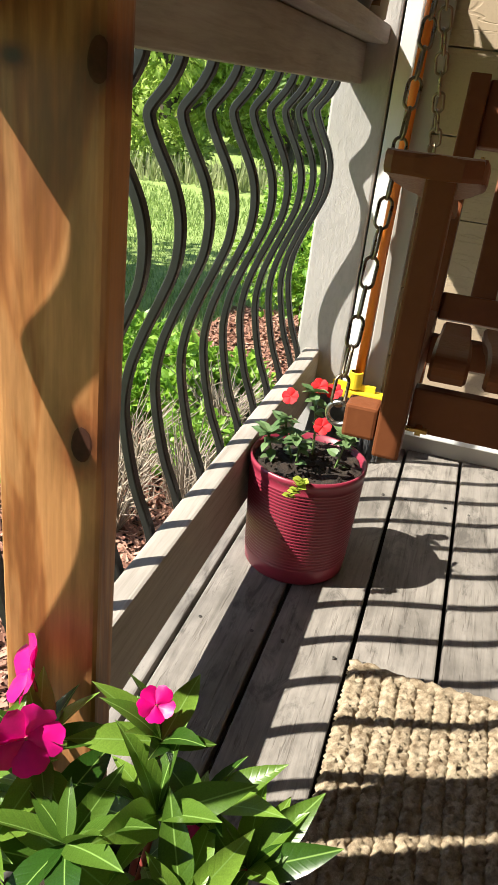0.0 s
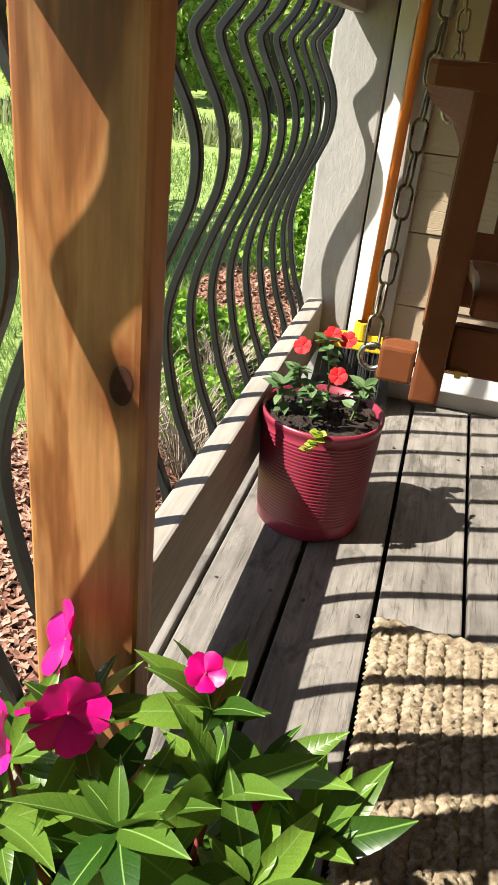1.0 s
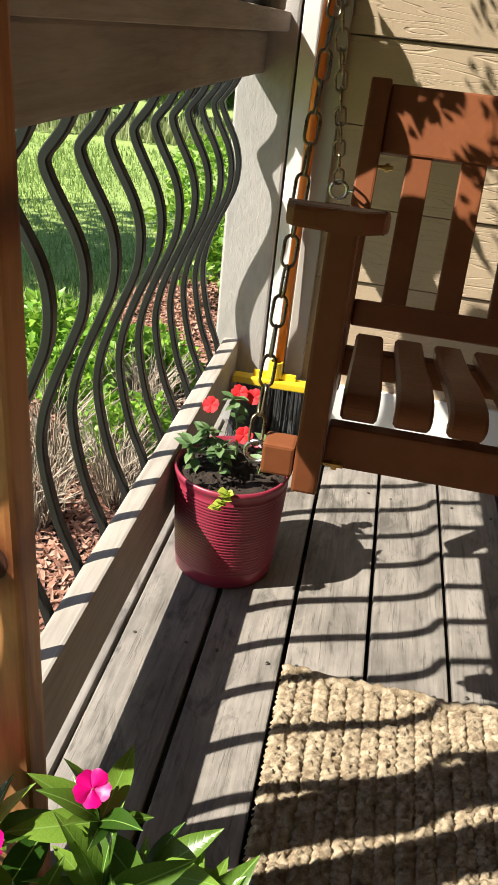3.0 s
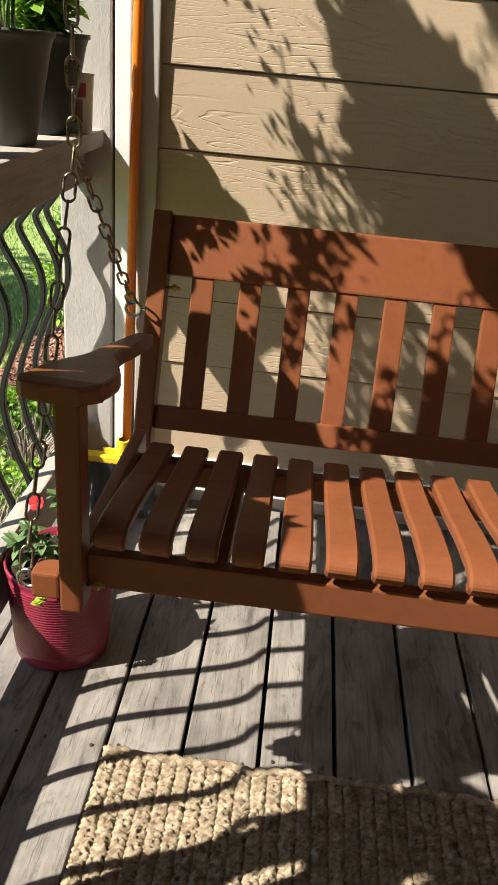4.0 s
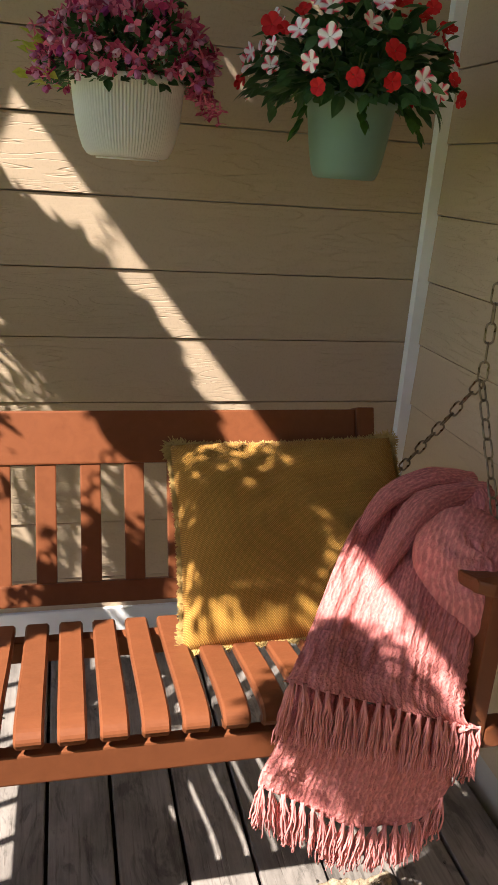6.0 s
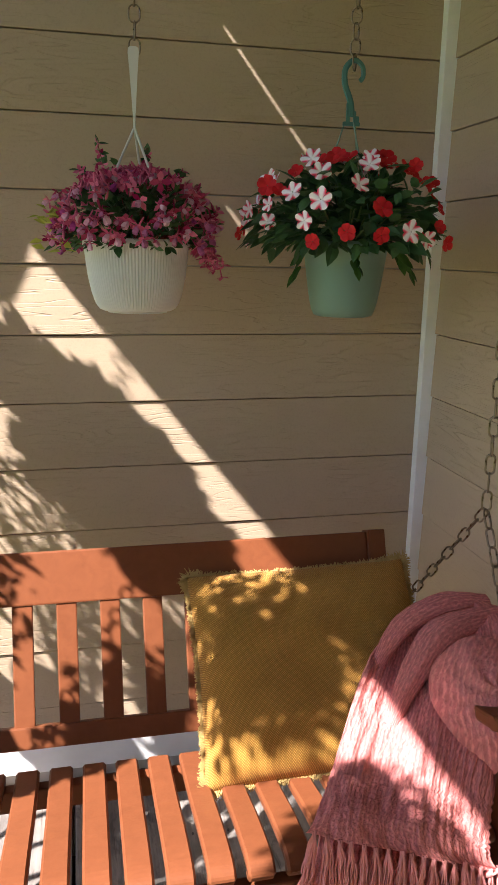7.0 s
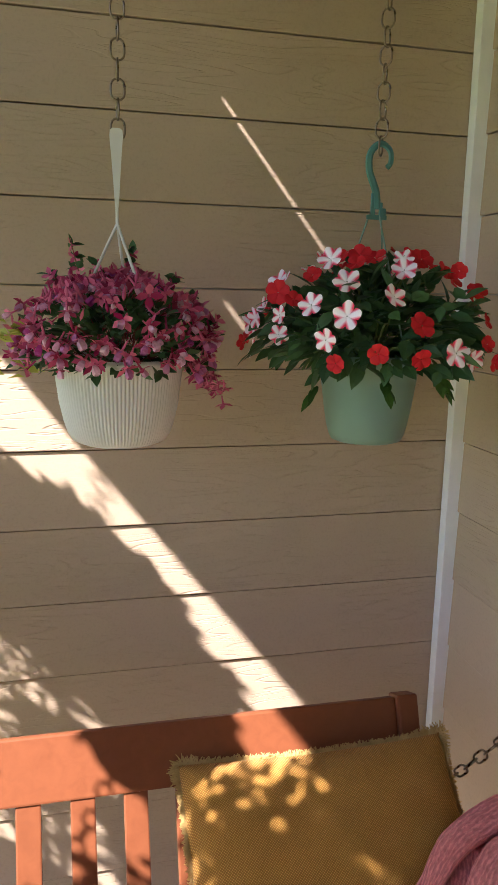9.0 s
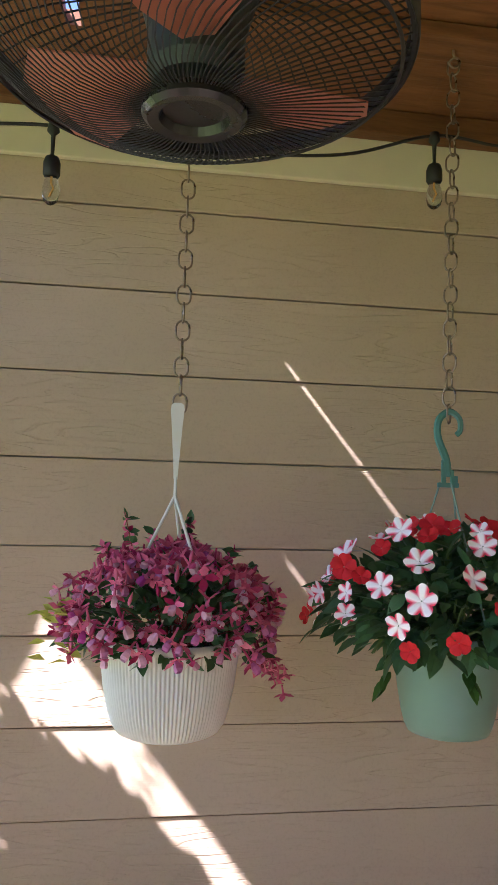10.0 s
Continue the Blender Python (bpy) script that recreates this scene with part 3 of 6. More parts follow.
# seat slats, front to back, with a rounded nose and a dished run
prof = [(-0.604, 0.556), (-0.614, 0.572), (-0.607, 0.584), (-0.590, 0.590), (-0.56, 0.590), (-0.48, 0.578), (-0.40, 0.560), (-0.30, 0.543), (-0.235, 0.534)]
bm = bmesh.new()
top = spline([(0, y, z) for y, z in prof], 3)
rows = []
for i, p in enumerate(top):
    d = (top[min(i + 1, len(top) - 1)] - top[max(i - 1, 0)]).normalized()
    dn = Vector((0, -d.z, d.y)) * -0.016
    e = 0.004
    rows.append([bm.verts.new(p + Vector((x, 0, 0)) + dn * f) for x, f in ((0, 0.3), (e, 0.0), (0.0445 - e, 0.0), (0.0445, 0.3), (0.0445, 1.0), (0, 1.0))])
for a, b in zip(rows, rows[1:]):
    for j in range(6):
        bm.faces.new((a[j], a[(j + 1) % 6], b[(j + 1) % 6], b[j]))
bm.faces.new(rows[0])
bm.faces.new(rows[-1])
seat = part("seat_slat", bm, M_bench, bench)
seat.location = (0.034, 0, 0)
for k in range(1, 18):
    shared("seat_slat", seat.data, bench, m=pose(0.034 + 0.0632 * k, 0, 0))
bpart("front_rail", 0.023, LEN - 0.027, -0.600, -0.576, 0.486, 0.542)
bpart("back_seat_rail", 0.019, LEN - 0.041, -0.27, -0.245, 0.470, 0.516)
bpart("seat_rail", 0.19, 0.215, -0.578, -0.272, 0.478, 0.520)
bpart("seat_rail", LEN - 0.215, LEN - 0.19, -0.578, -0.272, 0.478, 0.520)
bpart("side_rail", -0.002, 0.020, -0.575, -0.20, 0.470, 0.540)
bpart("side_rail", LEN - 0.024, LEN - 0.002, -0.575, -0.20, 0.470, 0.540)
bpart("front_leg", -0.011, 0.022, -0.620, -0.577, 0.452, 0.780)
bpart("front_leg", LEN - 0.022, LEN + 0.011, -0.620, -0.577, 0.452, 0.780)
bpart("hanger_bar", -0.052, -0.012, -0.618, -0.580, 0.470, 0.512)
bpart("hanger_bar", LEN + 0.012, LEN + 0.060, -0.618, -0.580, 0.470, 0.512)


def arm_rest(flip):
    """A broad, rounded front that narrows in a curve to the back post."""
    inner = [(0.046, -0.610), (0.052, -0.580), (0.050, -0.52), (0.028, -0.45), (0.012, -0.38), (0.012, -0.24), (0.014, -0.13)]
    outer = [(-0.016, -0.13), (-0.020, -0.24), (-0.030, -0.38), (-0.046, -0.48), (-0.056, -0.55), (-0.058, -0.594), (-0.048, -0.622), (0.026, -0.626)]
    outl = [p.to_2d() for p in spline([(*p, 0) for p in inner], 3)] + [p.to_2d() for p in spline([(*p, 0) for p in outer], 3)]
    bm = bmesh.new()
    lo = [bm.verts.new((x, y, 0.776)) for x, y in outl]
    f = bm.faces.new(lo)
    r = bmesh.ops.extrude_face_region(bm, geom=[f])
    for v in r["geom"]:
        if isinstance(v, bmesh.types.BMVert):
            v.co.z = 0.801
    es = [e for e in bm.edges if abs(e.verts[0].co.z - e.verts[1].co.z) < 1e-5]
    bmesh.ops.bevel(bm, geom=es, offset=0.006, segments=2, affect="EDGES", profile=0.6)
    for v in bm.verts:    # falls toward the back
        v.co.z -= 0.100 * max(0.0, (v.co.y + 0.60) / 0.47)
    if flip:
        for v in bm.verts:
            v.co.x = LEN - v.co.x
    return part("arm_rest", bm, M_bench, bench)


arm_rest(False)
arm_rest(True)


def hex_bolt(x, y, z):
    bm = bmesh.new()
    lathe(bm, [(0.0001, 0.0), (0.0035, 0.0), (0.0035, 0.012), (0.0075, 0.012), (0.0075, 0.019), (0.004, 0.019), (0.004, 0.026), (0.0001, 0.027)], 6, pose(x, y, z, 0, 90, 0))
    return part("bolt", bm, M_brass, bench, "brass bolt and nut")


hex_bolt(0.022, -0.600, 0.490)
hex_bolt(0.019, -0.045, 0.765)
hex_bolt(LEN - 0.050, -0.600, 0.490)


def eye_bolt(m):
    bm = bmesh.new()
    tube(bm, [m @ Vector((0.0145 * math.cos(a), 0, 0.0145 * math.sin(a))) for a in np.linspace(0, 2 * math.pi, 21)[:-1]], 0.0032, 8, closed=True)
    tube(bm, [m @ Vector((0.014, 0, 0)), m @ Vector((0.050, 0, 0))], 0.003, 8)
    return part("eye_bolt", bm, M_zinc, bench, "zinc plated eye bolt", smooth=True)


eye_bolt(pose(-0.060, -0.605, 0.492, 0, 0, 0))
eye_bolt(pose(-0.040, -0.062, 0.722, 0, 0, 0))
eye_bolt(pose(LEN + 0.076, -0.605, 0.492, 0, 0, 180))
eye_bolt(pose(LEN + 0.026, -0.062, 0.722, 0, 0, 180))

# ---- chains ----
def link_mesh(name, length, width, wire, material):
    """A stadium-shaped link standing along z."""
    bm = bmesh.new()
    r, s = width / 2 - wire, length / 2 - width / 2
    pts = [Vector((r * math.cos(a), 0, s + r * math.sin(a))) for a in np.linspace(0, math.pi, 7)]
    pts += [Vector((r * math.cos(a), 0, -s + r * math.sin(a))) for a in np.linspace(math.pi, 2 * math.pi, 7)]
    tube(bm, pts, wire, 6, closed=True)
    me = bpy.data.meshes.new(name)
    for f in bm.faces:
        f.smooth = True
    bmesh.ops.recalc_face_normals(bm, faces=bm.faces)
    bm.to_mesh(me)
    bm.free()
    me.materials.append(material)
    return me


LINK = link_mesh("link", 0.043, 0.0205, 0.0022, M_chain)
OVAL = link_mesh("oval_link", 0.0370, 0.0255, 0.0018, M_chain)


def chain(name, runs, me, pitch, label, group="", twist=0):
    """A chain of links along straight runs (pairs of points)."""
    top = tagged(empty(name), label, "chain", group)
    k = twist
    for a, b in runs:
        a, b = Vector(a), Vector(b)
        n = max(1, round((b - a).length / pitch))
        q = (b - a).to_track_quat("Z", "Y").to_matrix().to_4x4()
        for i in range(n):
            c = a.lerp(b, (i + 0.5) / n)
            wob = 6 * math.sin(k * 1.7)
            shared("link", me, top, m=Matrix.Translation(c) @ q @ pose(0, 0, 0, 0, 0, (90 if k % 2 else 0) + wob + 20))
            k += 1
    return top


def at_bench(x, y, z):
    return tuple(BX @ Vector((x, y, z)))


JL, JR = (-0.062, -0.79, 1.04), (1.245, -0.750, 1.046)
chain("swing_chain", [(at_bench(-0.064, -0.605, 0.502), JL), (at_bench(-0.042, -0.062, 0.732), JL), (JL, (-0.062, -0.79, 2.60))], LINK, 0.0365,
      "bronzed steel chain with a forked lower end holding the porch swing", "swing chains")
chain("swing_chain", [(at_bench(LEN + 0.080, -0.605, 0.502), JR), (at_bench(LEN + 0.030, -0.062, 0.732), JR), (JR, (1.250, -0.745, 2.60))], LINK, 0.0365,
      "bronzed steel chain with a forked lower end holding the porch swing", "swing chains")

# ---- cushion ----
def cushion():
    c = tagged(empty("cushion"), "mustard yellow woven cushion with frayed edges leaning on the backrest", "cushion")
    tl, bl, right = Vector((0.702, -0.458, 0.824)), Vector((0.690, -0.806, 0.540)), Vector((0.982, -0.10, 0.012))
    up = tl - bl
    h = up.length
    up.normalize()
    right = (right - up * right.dot(up)).normalized()
    out = right.cross(up).normalized()
    w = 0.498
    N = 48
    bm = bmesh.new()
    uvl = bm.loops.layers.uv.new("UVMap")
    face = {}

    def place(u, v, side):
        a, b = 2 * u - 1, 2 * v - 1
        puff = max(0.0, (1 - a ** 4)) ** 0.5 * max(0.0, (1 - b ** 4)) ** 0.5
        pinch_x = 1 - 0.045 * (1 - b * b)
        pinch_y = 1 - 0.045 * (1 - a * a)
        x, y = 0.5 + 0.5 * a * pinch_x, 0.5 + 0.5 * b * pinch_y
        crease = 0.006 * noise.noise(Vector((a * 2.2, b * 2.2, side * 3.0))) * (0.3 + puff)
        sag = 0.02 * (1 - v) * puff
        return bl + right * (x * w) + up * (y * h) + out * (side * (0.066 * puff + sag * (side > 0)) + crease)

    for side in (1, -1):
        g = [[bm.verts.new(place(i / N, j / N, side)) for i in range(N + 1)] for j in range(N + 1)]
        for j in range(N):
            for i in range(N):
                f = bm.faces.new((g[j][i], g[j][i + 1], g[j + 1][i + 1], g[j + 1][i]))
                for lp, (p, q) in zip(f.loops, ((i, j), (i + 1, j), (i + 1, j + 1), (i, j + 1))):
                    lp[uvl].uv = (p / N * w, q / N * h)
        face[side] = g
    bmesh.ops.remove_doubles(bm, verts=bm.verts, dist=0.0008)
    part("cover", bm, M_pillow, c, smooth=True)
    rng = random.Random(4)
    for name, run in (("top", [(i / 90, 1.0) for i in range(91)]), ("left", [(0.0, i / 90) for i in range(91)]), ("right", [(1.0, i / 90) for i in range(91)]), ("bottom", [(i / 90, 0.0) for i in range(91)])):
        bm = bmesh.new()
        away = {"top": up, "left": -right, "right": right, "bottom": -up}[name]
        along = right if name in ("top", "bottom") else up
        for u, v in run:
            corner = 1.0 + 0.7 * max(0.0, 1 - 9 * min(abs(u - 0) + abs(v - 1), abs(u - 1) + abs(v - 1), abs(u) + abs(v)))
            for _ in range(13):
                p = place(u, v, 1) + along * rng.uniform(-0.004, 0.004) - away * 0.004 + out * rng.uniform(-0.006, 0.004)
                d = (away + along * rng.uniform(-0.9, 0.9) + out * rng.uniform(-0.5, 0.7)).normalized()
                L = corner * rng.uniform(0.007, 0.0155)
                tube(bm, [p, p + d * L * 0.5, p + d * L + along * rng.uniform(-0.005, 0.005)], [0.0012, 0.0011, 0.0008], 4)
        part("fringe", bm, M_fray, c, "frayed mustard yarn edge")


cushion()


# ---- throw ----
def cubic4(p, t):
    """The curve through four points at t = 0, 1/3, 2/3, 1."""
    s = 3 * t
    w = (-(s - 1) * (s - 2) * (s - 3) / 6, s * (s - 2) * (s - 3) / 2, -s * (s - 1) * (s - 3) / 2, s * (s - 1) * (s - 2) / 6)
    return sum((Vector(q) * k for q, k in zip(p, w)), Vector())


def cloth(rows, nu, nv, size, ripple=0.0, seed=0, thick=0.007, ribs=7):
    """A draped sheet through four rows of four points, with folds; UV in metres."""
    bm = bmesh.new()
    uvl = bm.loops.layers.uv.new("UVMap")
    pts = []
    for j in range(nv + 1):
        v = j / nv
        pts.append([cubic4([cubic4([rows[r][k] for r in range(4)], v) for k in range(4)], i / nu) for i in range(nu + 1)])
    norm = [[None] * (nu + 1) for _ in range(nv + 1)]
    for j in range(nv + 1):
        for i in range(nu + 1):
            a = pts[j][min(i + 1, nu)] - pts[j][max(i - 1, 0)]
            b = pts[min(j + 1, nv)][i] - pts[max(j - 1, 0)][i]
            norm[j][i] = b.cross(a).normalized()
    lay = []
    for side in (0, 1):
        g = []
        for j in range(nv + 1):
            row = []
            for i in range(nu + 1):
                u, v = i / nu, j / nv
                fold = ripple * (math.sin(u * ribs * 2.1 + 1.3 * math.sin(v * 3 + seed)) * (0.4 + 0.6 * v) + 1.4 * noise.noise(Vector((u * 3.5 + seed, v * 3.0, seed * 1.7))))
                rib = 0.0055 * noise.noise(Vector((u * size[0] * 62 + seed, v * size[1] * 20, seed)))
                rib += 0.0032 * math.sin(v * size[1] * 480 + 2.2 * noise.noise(Vector((u * 9, v * 5, seed)))) * smoothstep(0.66, 0.72, v) * (1 - smoothstep(0.84, 0.88, v))
                row.append(bm.verts.new(pts[j][i] + norm[j][i] * (fold + rib - side * thick)))
            g.append(row)
        lay.append(g)
    for side in (0, 1):
        g = lay[side]
        for j in range(nv):
            for i in range(nu):
                f = bm.faces.new((g[j][i], g[j][i + 1], g[j + 1][i + 1], g[j + 1][i]))
                for lp, (p, q) in zip(f.loops, ((i, j), (i + 1, j), (i + 1, j + 1), (i, j + 1))):
                    lp[uvl].uv = (p / nu * size[0], q / nv * size[1])
    rim = [(0, i) for i in range(nu)] + [(j, nu) for j in range(nv)] + [(nv, i) for i in range(nu, 0, -1)] + [(j, 0) for j in range(nv, 0, -1)]
    for k in range(len(rim)):
        a, b = rim[k], rim[(k + 1) % len(rim)]
        bm.faces.new((lay[0][a[0]][a[1]], lay[0][b[0]][b[1]], lay[1][b[0]][b[1]], lay[1][a[0]][a[1]]))
    return bm, pts


def tassels(root, parent, length, seed, out, count=7):
    """Knotted yarn tassels along a line of points."""
    rng = random.Random(seed)
    bm = bmesh.new()
    for p in root:
        p = Vector(p)
        p += Vector((rng.uniform(-0.002, 0.002), 0, rng.uniform(-0.003, 0.003)))
        lean = rng.uniform(-0.14, 0.14)
        for _ in range(count):
            a, b = rng.uniform(-0.008, 0.008), rng.uniform(-0.006, 0.009)
            L = length * rng.uniform(0.75, 1.12)
            pts = [p + Vector((rng.uniform(-0.003, 0.003), 0, 0.006)), p + Vector((a * 0.25, 0, -L * 0.06)) + out * b * 0.4]
            for s in (0.25, 0.42, 0.6, 0.78, 0.92, 1.0):
                pts.append(p + Vector((a * (0.5 + s) + lean * L * s + rng.uniform(-0.0020, 0.0020), 0, -L * s)) + out * (b + rng.uniform(-0.003, 0.003)))
            tube(bm, pts, [0.0017, 0.0021, 0.0017, 0.0017, 0.0016, 0.0016, 0.0014, 0.0010], 4)
    return part("fringe", bm, M_fringe, parent, "knotted pink yarn fringe", smooth=True)


throw = tagged(empty("throw_blanket"), "pink crinkled knit throw with long fringe draped over the swing arm", "blanket")
A = [[(1.062, -0.735, 0.785), (1.140, -0.712, 0.812), (1.220, -0.695, 0.822), (1.286, -0.685, 0.812)],
     [(0.985, -0.810, 0.752), (1.070, -0.850, 0.742), (1.165, -0.880, 0.785), (1.262, -0.860, 0.795)],
     [(0.877, -0.978, 0.708), (0.965, -1.010, 0.705), (1.055, -1.035, 0.688), (1.136, -1.035, 0.660)],
     [(0.800, -1.082, 0.674), (0.920, -1.104, 0.640), (1.035, -1.106, 0.598), (1.138, -1.092, 0.552)]]
bm, pa = cloth(A, 150, 110, (0.42, 0.62), 0.006, 1)
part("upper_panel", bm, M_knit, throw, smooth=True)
B = [[(0.840, -1.030, 0.630), (0.930, -1.050, 0.600), (1.030, -1.060, 0.570), (1.120, -1.050, 0.540)],
     [(0.812, -1.080, 0.595), (0.912, -1.086, 0.560), (1.020, -1.090, 0.520), (1.125, -1.078, 0.500)],
     [(0.790, -1.082, 0.540), (0.892, -1.092, 0.485), (1.000, -1.094, 0.440), (1.118, -1.082, 0.455)],
     [(0.772, -1.084, 0.482), (0.874, -1.096, 0.420), (0.985, -1.098, 0.372), (1.108, -1.086, 0.415)]]
bm, pb = cloth(B, 90, 40, (0.36, 0.26), 0.005, 5)
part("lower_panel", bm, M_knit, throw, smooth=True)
tassels([p + Vector((0, -0.006, 0.0)) for p in pa[-1][3::8]], throw, 0.100, 2, Vector((0, -1, 0)), 20)
tassels([p + Vector((0, -0.002, 0.0)) for p in pb[-1][2::5]], throw, 0.085, 3, Vector((0, -1, 0)), 20)
# gathered folds over the arm
def roll(points, radii, seed):
    """A rolled fold: a soft, slightly flattened tube along a curve, its ribs running along it."""
    line = spline(points, 16)
    bm = bmesh.new()
    uvl = bm.loops.layers.uv.new("UVMap")
    n, rings, run = 40, [], [0.0]
    for i, p in enumerate(line):
        t = i / (len(line) - 1) * (len(radii) - 1)
        k = min(int(t), len(radii) - 2)
        r = radii[k] + (radii[k + 1] - radii[k]) * (t - k)
        d = (line[min(i + 1, len(line) - 1)] - line[max(i - 1, 0)]).normalized()
        side = d.cross(Vector((0, 0, 1))).normalized()
        up = side.cross(d)
        if i:
            run.append(run[-1] + (p - line[i - 1]).length)
        ring = []
        for j in range(n):
            a = 2 * math.pi * j / n
            q = r * (1 + 0.16 * noise.noise(Vector((math.cos(a) * 1.6 + seed, math.sin(a) * 1.6, i * 0.05))) + 0.09 * noise.noise(Vector((a * 6, i * 0.22, seed))))
            ring.append(bm.verts.new(p + side * (1.15 * q * math.cos(a)) + up * (0.85 * q * math.sin(a))))
        rings.append(ring)
    for i in range(len(rings) - 1):
        for j in range(n):
            f = bm.faces.new((rings[i][j], rings[i][(j + 1) % n], rings[i + 1][(j + 1) % n], rings[i + 1][j]))
            for lp, (p, q) in zip(f.loops, ((i, j), (i, j + 1), (i + 1, j + 1), (i + 1, j))):
                lp[uvl].uv = (q * 0.0055, run[p])
    bm.faces.new(rings[0])
    bm.faces.new(rings[-1])
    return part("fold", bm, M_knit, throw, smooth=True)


roll([(1.015, -0.785, 0.738), (1.095, -0.735, 0.806), (1.200, -0.708, 0.832), (1.296, -0.690, 0.818)], (0.007, 0.022, 0.027, 0.021), 2)
roll([(0.985, -0.925, 0.686), (1.058, -0.858, 0.760), (1.150, -0.795, 0.818), (1.292, -0.752, 0.822)], (0.007, 0.021, 0.029, 0.023), 6)
bm = bmesh.new()
uvl = bm.loops.layers.uv.new("UVMap")
rings, flat = [], []
for j in range(15):
    b = j / 14 * math.pi * 0.52
    ring = []
    for i in range(48):
        a = 2 * math.pi * i / 48
        r = math.sin(b) + 0.04 * math.sin(3 * a + 4 * b)
        q = Vector((0.094 * r * math.cos(a), 0.125 * r * math.sin(a), 0.082 * math.cos(b) + 0.004 * math.sin(5 * a + 9 * b)))
        flat.append((q.x, q.y))
        ring.append(bm.verts.new(pose(1.176, -0.938, 0.752, 36, -16, 0) @ q))
    rings.append(ring)
for j in range(14):
    for i in range(48):
        f = bm.faces.new((rings[j][i], rings[j][(i + 1) % 48], rings[j + 1][(i + 1) % 48], rings[j + 1][i]))
        for lp, (p, q) in zip(f.loops, ((i, j), (i + 1, j), (i + 1, j + 1), (i, j + 1))):
            fx, fy = flat[q * 48 + p % 48]
            lp[uvl].uv = (math.hypot(fx - 0.15, fy + 0.10), 0.2 * math.atan2(fy + 0.10, 0.15 - fx))
bmesh.ops.remove_doubles(bm, verts=rings[0], dist=0.02)
part("fold", bm, M_knit, throw, smooth=True)

# ---- rug ----
rug = tagged(empty("rug"), "natural braided jute rug lying on the deck", "rug")
RX0, RX1, RY0, RY1 = 0.004, 1.135, -2.35, -0.905
braids = 41
bw = (RX1 - RX0) / braids


def braid_mesh(seed):
    """One braid along y: two twisted lumpy strands side by side."""
    rng = random.Random(seed)
    n, m = int((RY1 - RY0) / 0.0026), 11
    vs, fs = [], []
    ph = rng.uniform(0, 6)
    for j in range(n + 1):
        y = RY0 + (RY1 - RY0) * j / n
        for i in range(m):
            a = math.pi * i / (m - 1)
            s = -math.cos(a)
            tw = math.sin(2 * math.pi * (y + 0.006 * noise.noise(Vector((seed, y * 25, 1)))) / 0.0105 + ph + abs(s) * 2.6 + (1.5 if s > 0 else 0))
            lump = noise.noise(Vector((s * 1.5 + seed * 7, y * 190, seed))) + 0.6 * noise.noise(Vector((s * 3.5 + seed * 3, y * 400, seed)))
            zz = 0.016 * math.sin(a) ** 0.7 * (0.80 + 0.11 * tw + 0.62 * lump - 0.18 * math.exp(-(s / 0.16) ** 2))
            vs.append((bw * (0.5 + 0.54 * s) + 0.0022 * tw + 0.0026 * lump, y + 0.004 * lump, max(0.0015, zz)))
    for j in range(n):
        for i in range(m - 1):
            p = j * m + i
            fs.append((p, p + 1, p + m + 1, p + m))
    return raw("braid", vs, fs, M_jute, True)


kinds = [braid_mesh(s) for s in range(5)]
rng = random.Random(9)
for k in range(braids):
    end = 0.012 * noise.noise(Vector((k * 0.45, 0, 3))) + rng.uniform(-0.004, 0.004)
    shared("braid", kinds[(k * 3 + k // 5) % 5], rug, m=pose(RX0 + k * bw, end, 0.001))
# border cord across the far end
bm = bmesh.new()
tube(bm, [(RX0 + (RX1 - RX0) * i / 120, RY1 + 0.012 * noise.noise(Vector((i / 120 * braids * 0.45, 0, 3))) + 0.002 * math.sin(i * 1.9), 0.010 + 0.003 * math.sin(i * 2.3)) for i in range(121)], 0.0085, 7)
part("border_cord", bm, M_jute, rug, smooth=True)

# ---- plants ----
def leaf_shape(fold=0.25, wide=0.36, curl=0.12, fine=False):
    """A pointed leaf of unit length along x, folded at the midrib and curled at the tip."""
    xs = [0.0, 0.08, 0.2, 0.35, 0.5, 0.65, 0.8, 0.92, 1.0] if fine else [0.0, 0.12, 0.32, 0.55, 0.78, 1.0]
    ws = [0.03, 0.34, 0.78, 0.99, 0.97, 0.80, 0.50, 0.20, 0.0] if fine else [0.02, 0.55, 0.95, 0.9, 0.5, 0.0]
    v, f = [], []
    for x, w in zip(xs, ws):
        z = -curl * x * x
        v += [(x, -w * wide * 0.5, z + fold * w * wide * 0.4), (x, 0, z), (x, w * wide * 0.5, z + fold * w * wide * 0.4)]
    for k in range(len(xs) - 1):
        a = 3 * k
        f += [(a, a + 3, a + 4, a + 1), (a + 1, a + 4, a + 5, a + 2)]
    return v, f


def small_leaf():
    """A leaf of four faces for far or tiny foliage."""
    return [(0, 0, 0), (0.45, -0.28, 0.06), (0.5, 0, -0.02), (0.45, 0.28, 0.06), (1, 0, -0.12)], [(0, 1, 2), (0, 2, 3), (1, 4, 2), (2, 4, 3)]


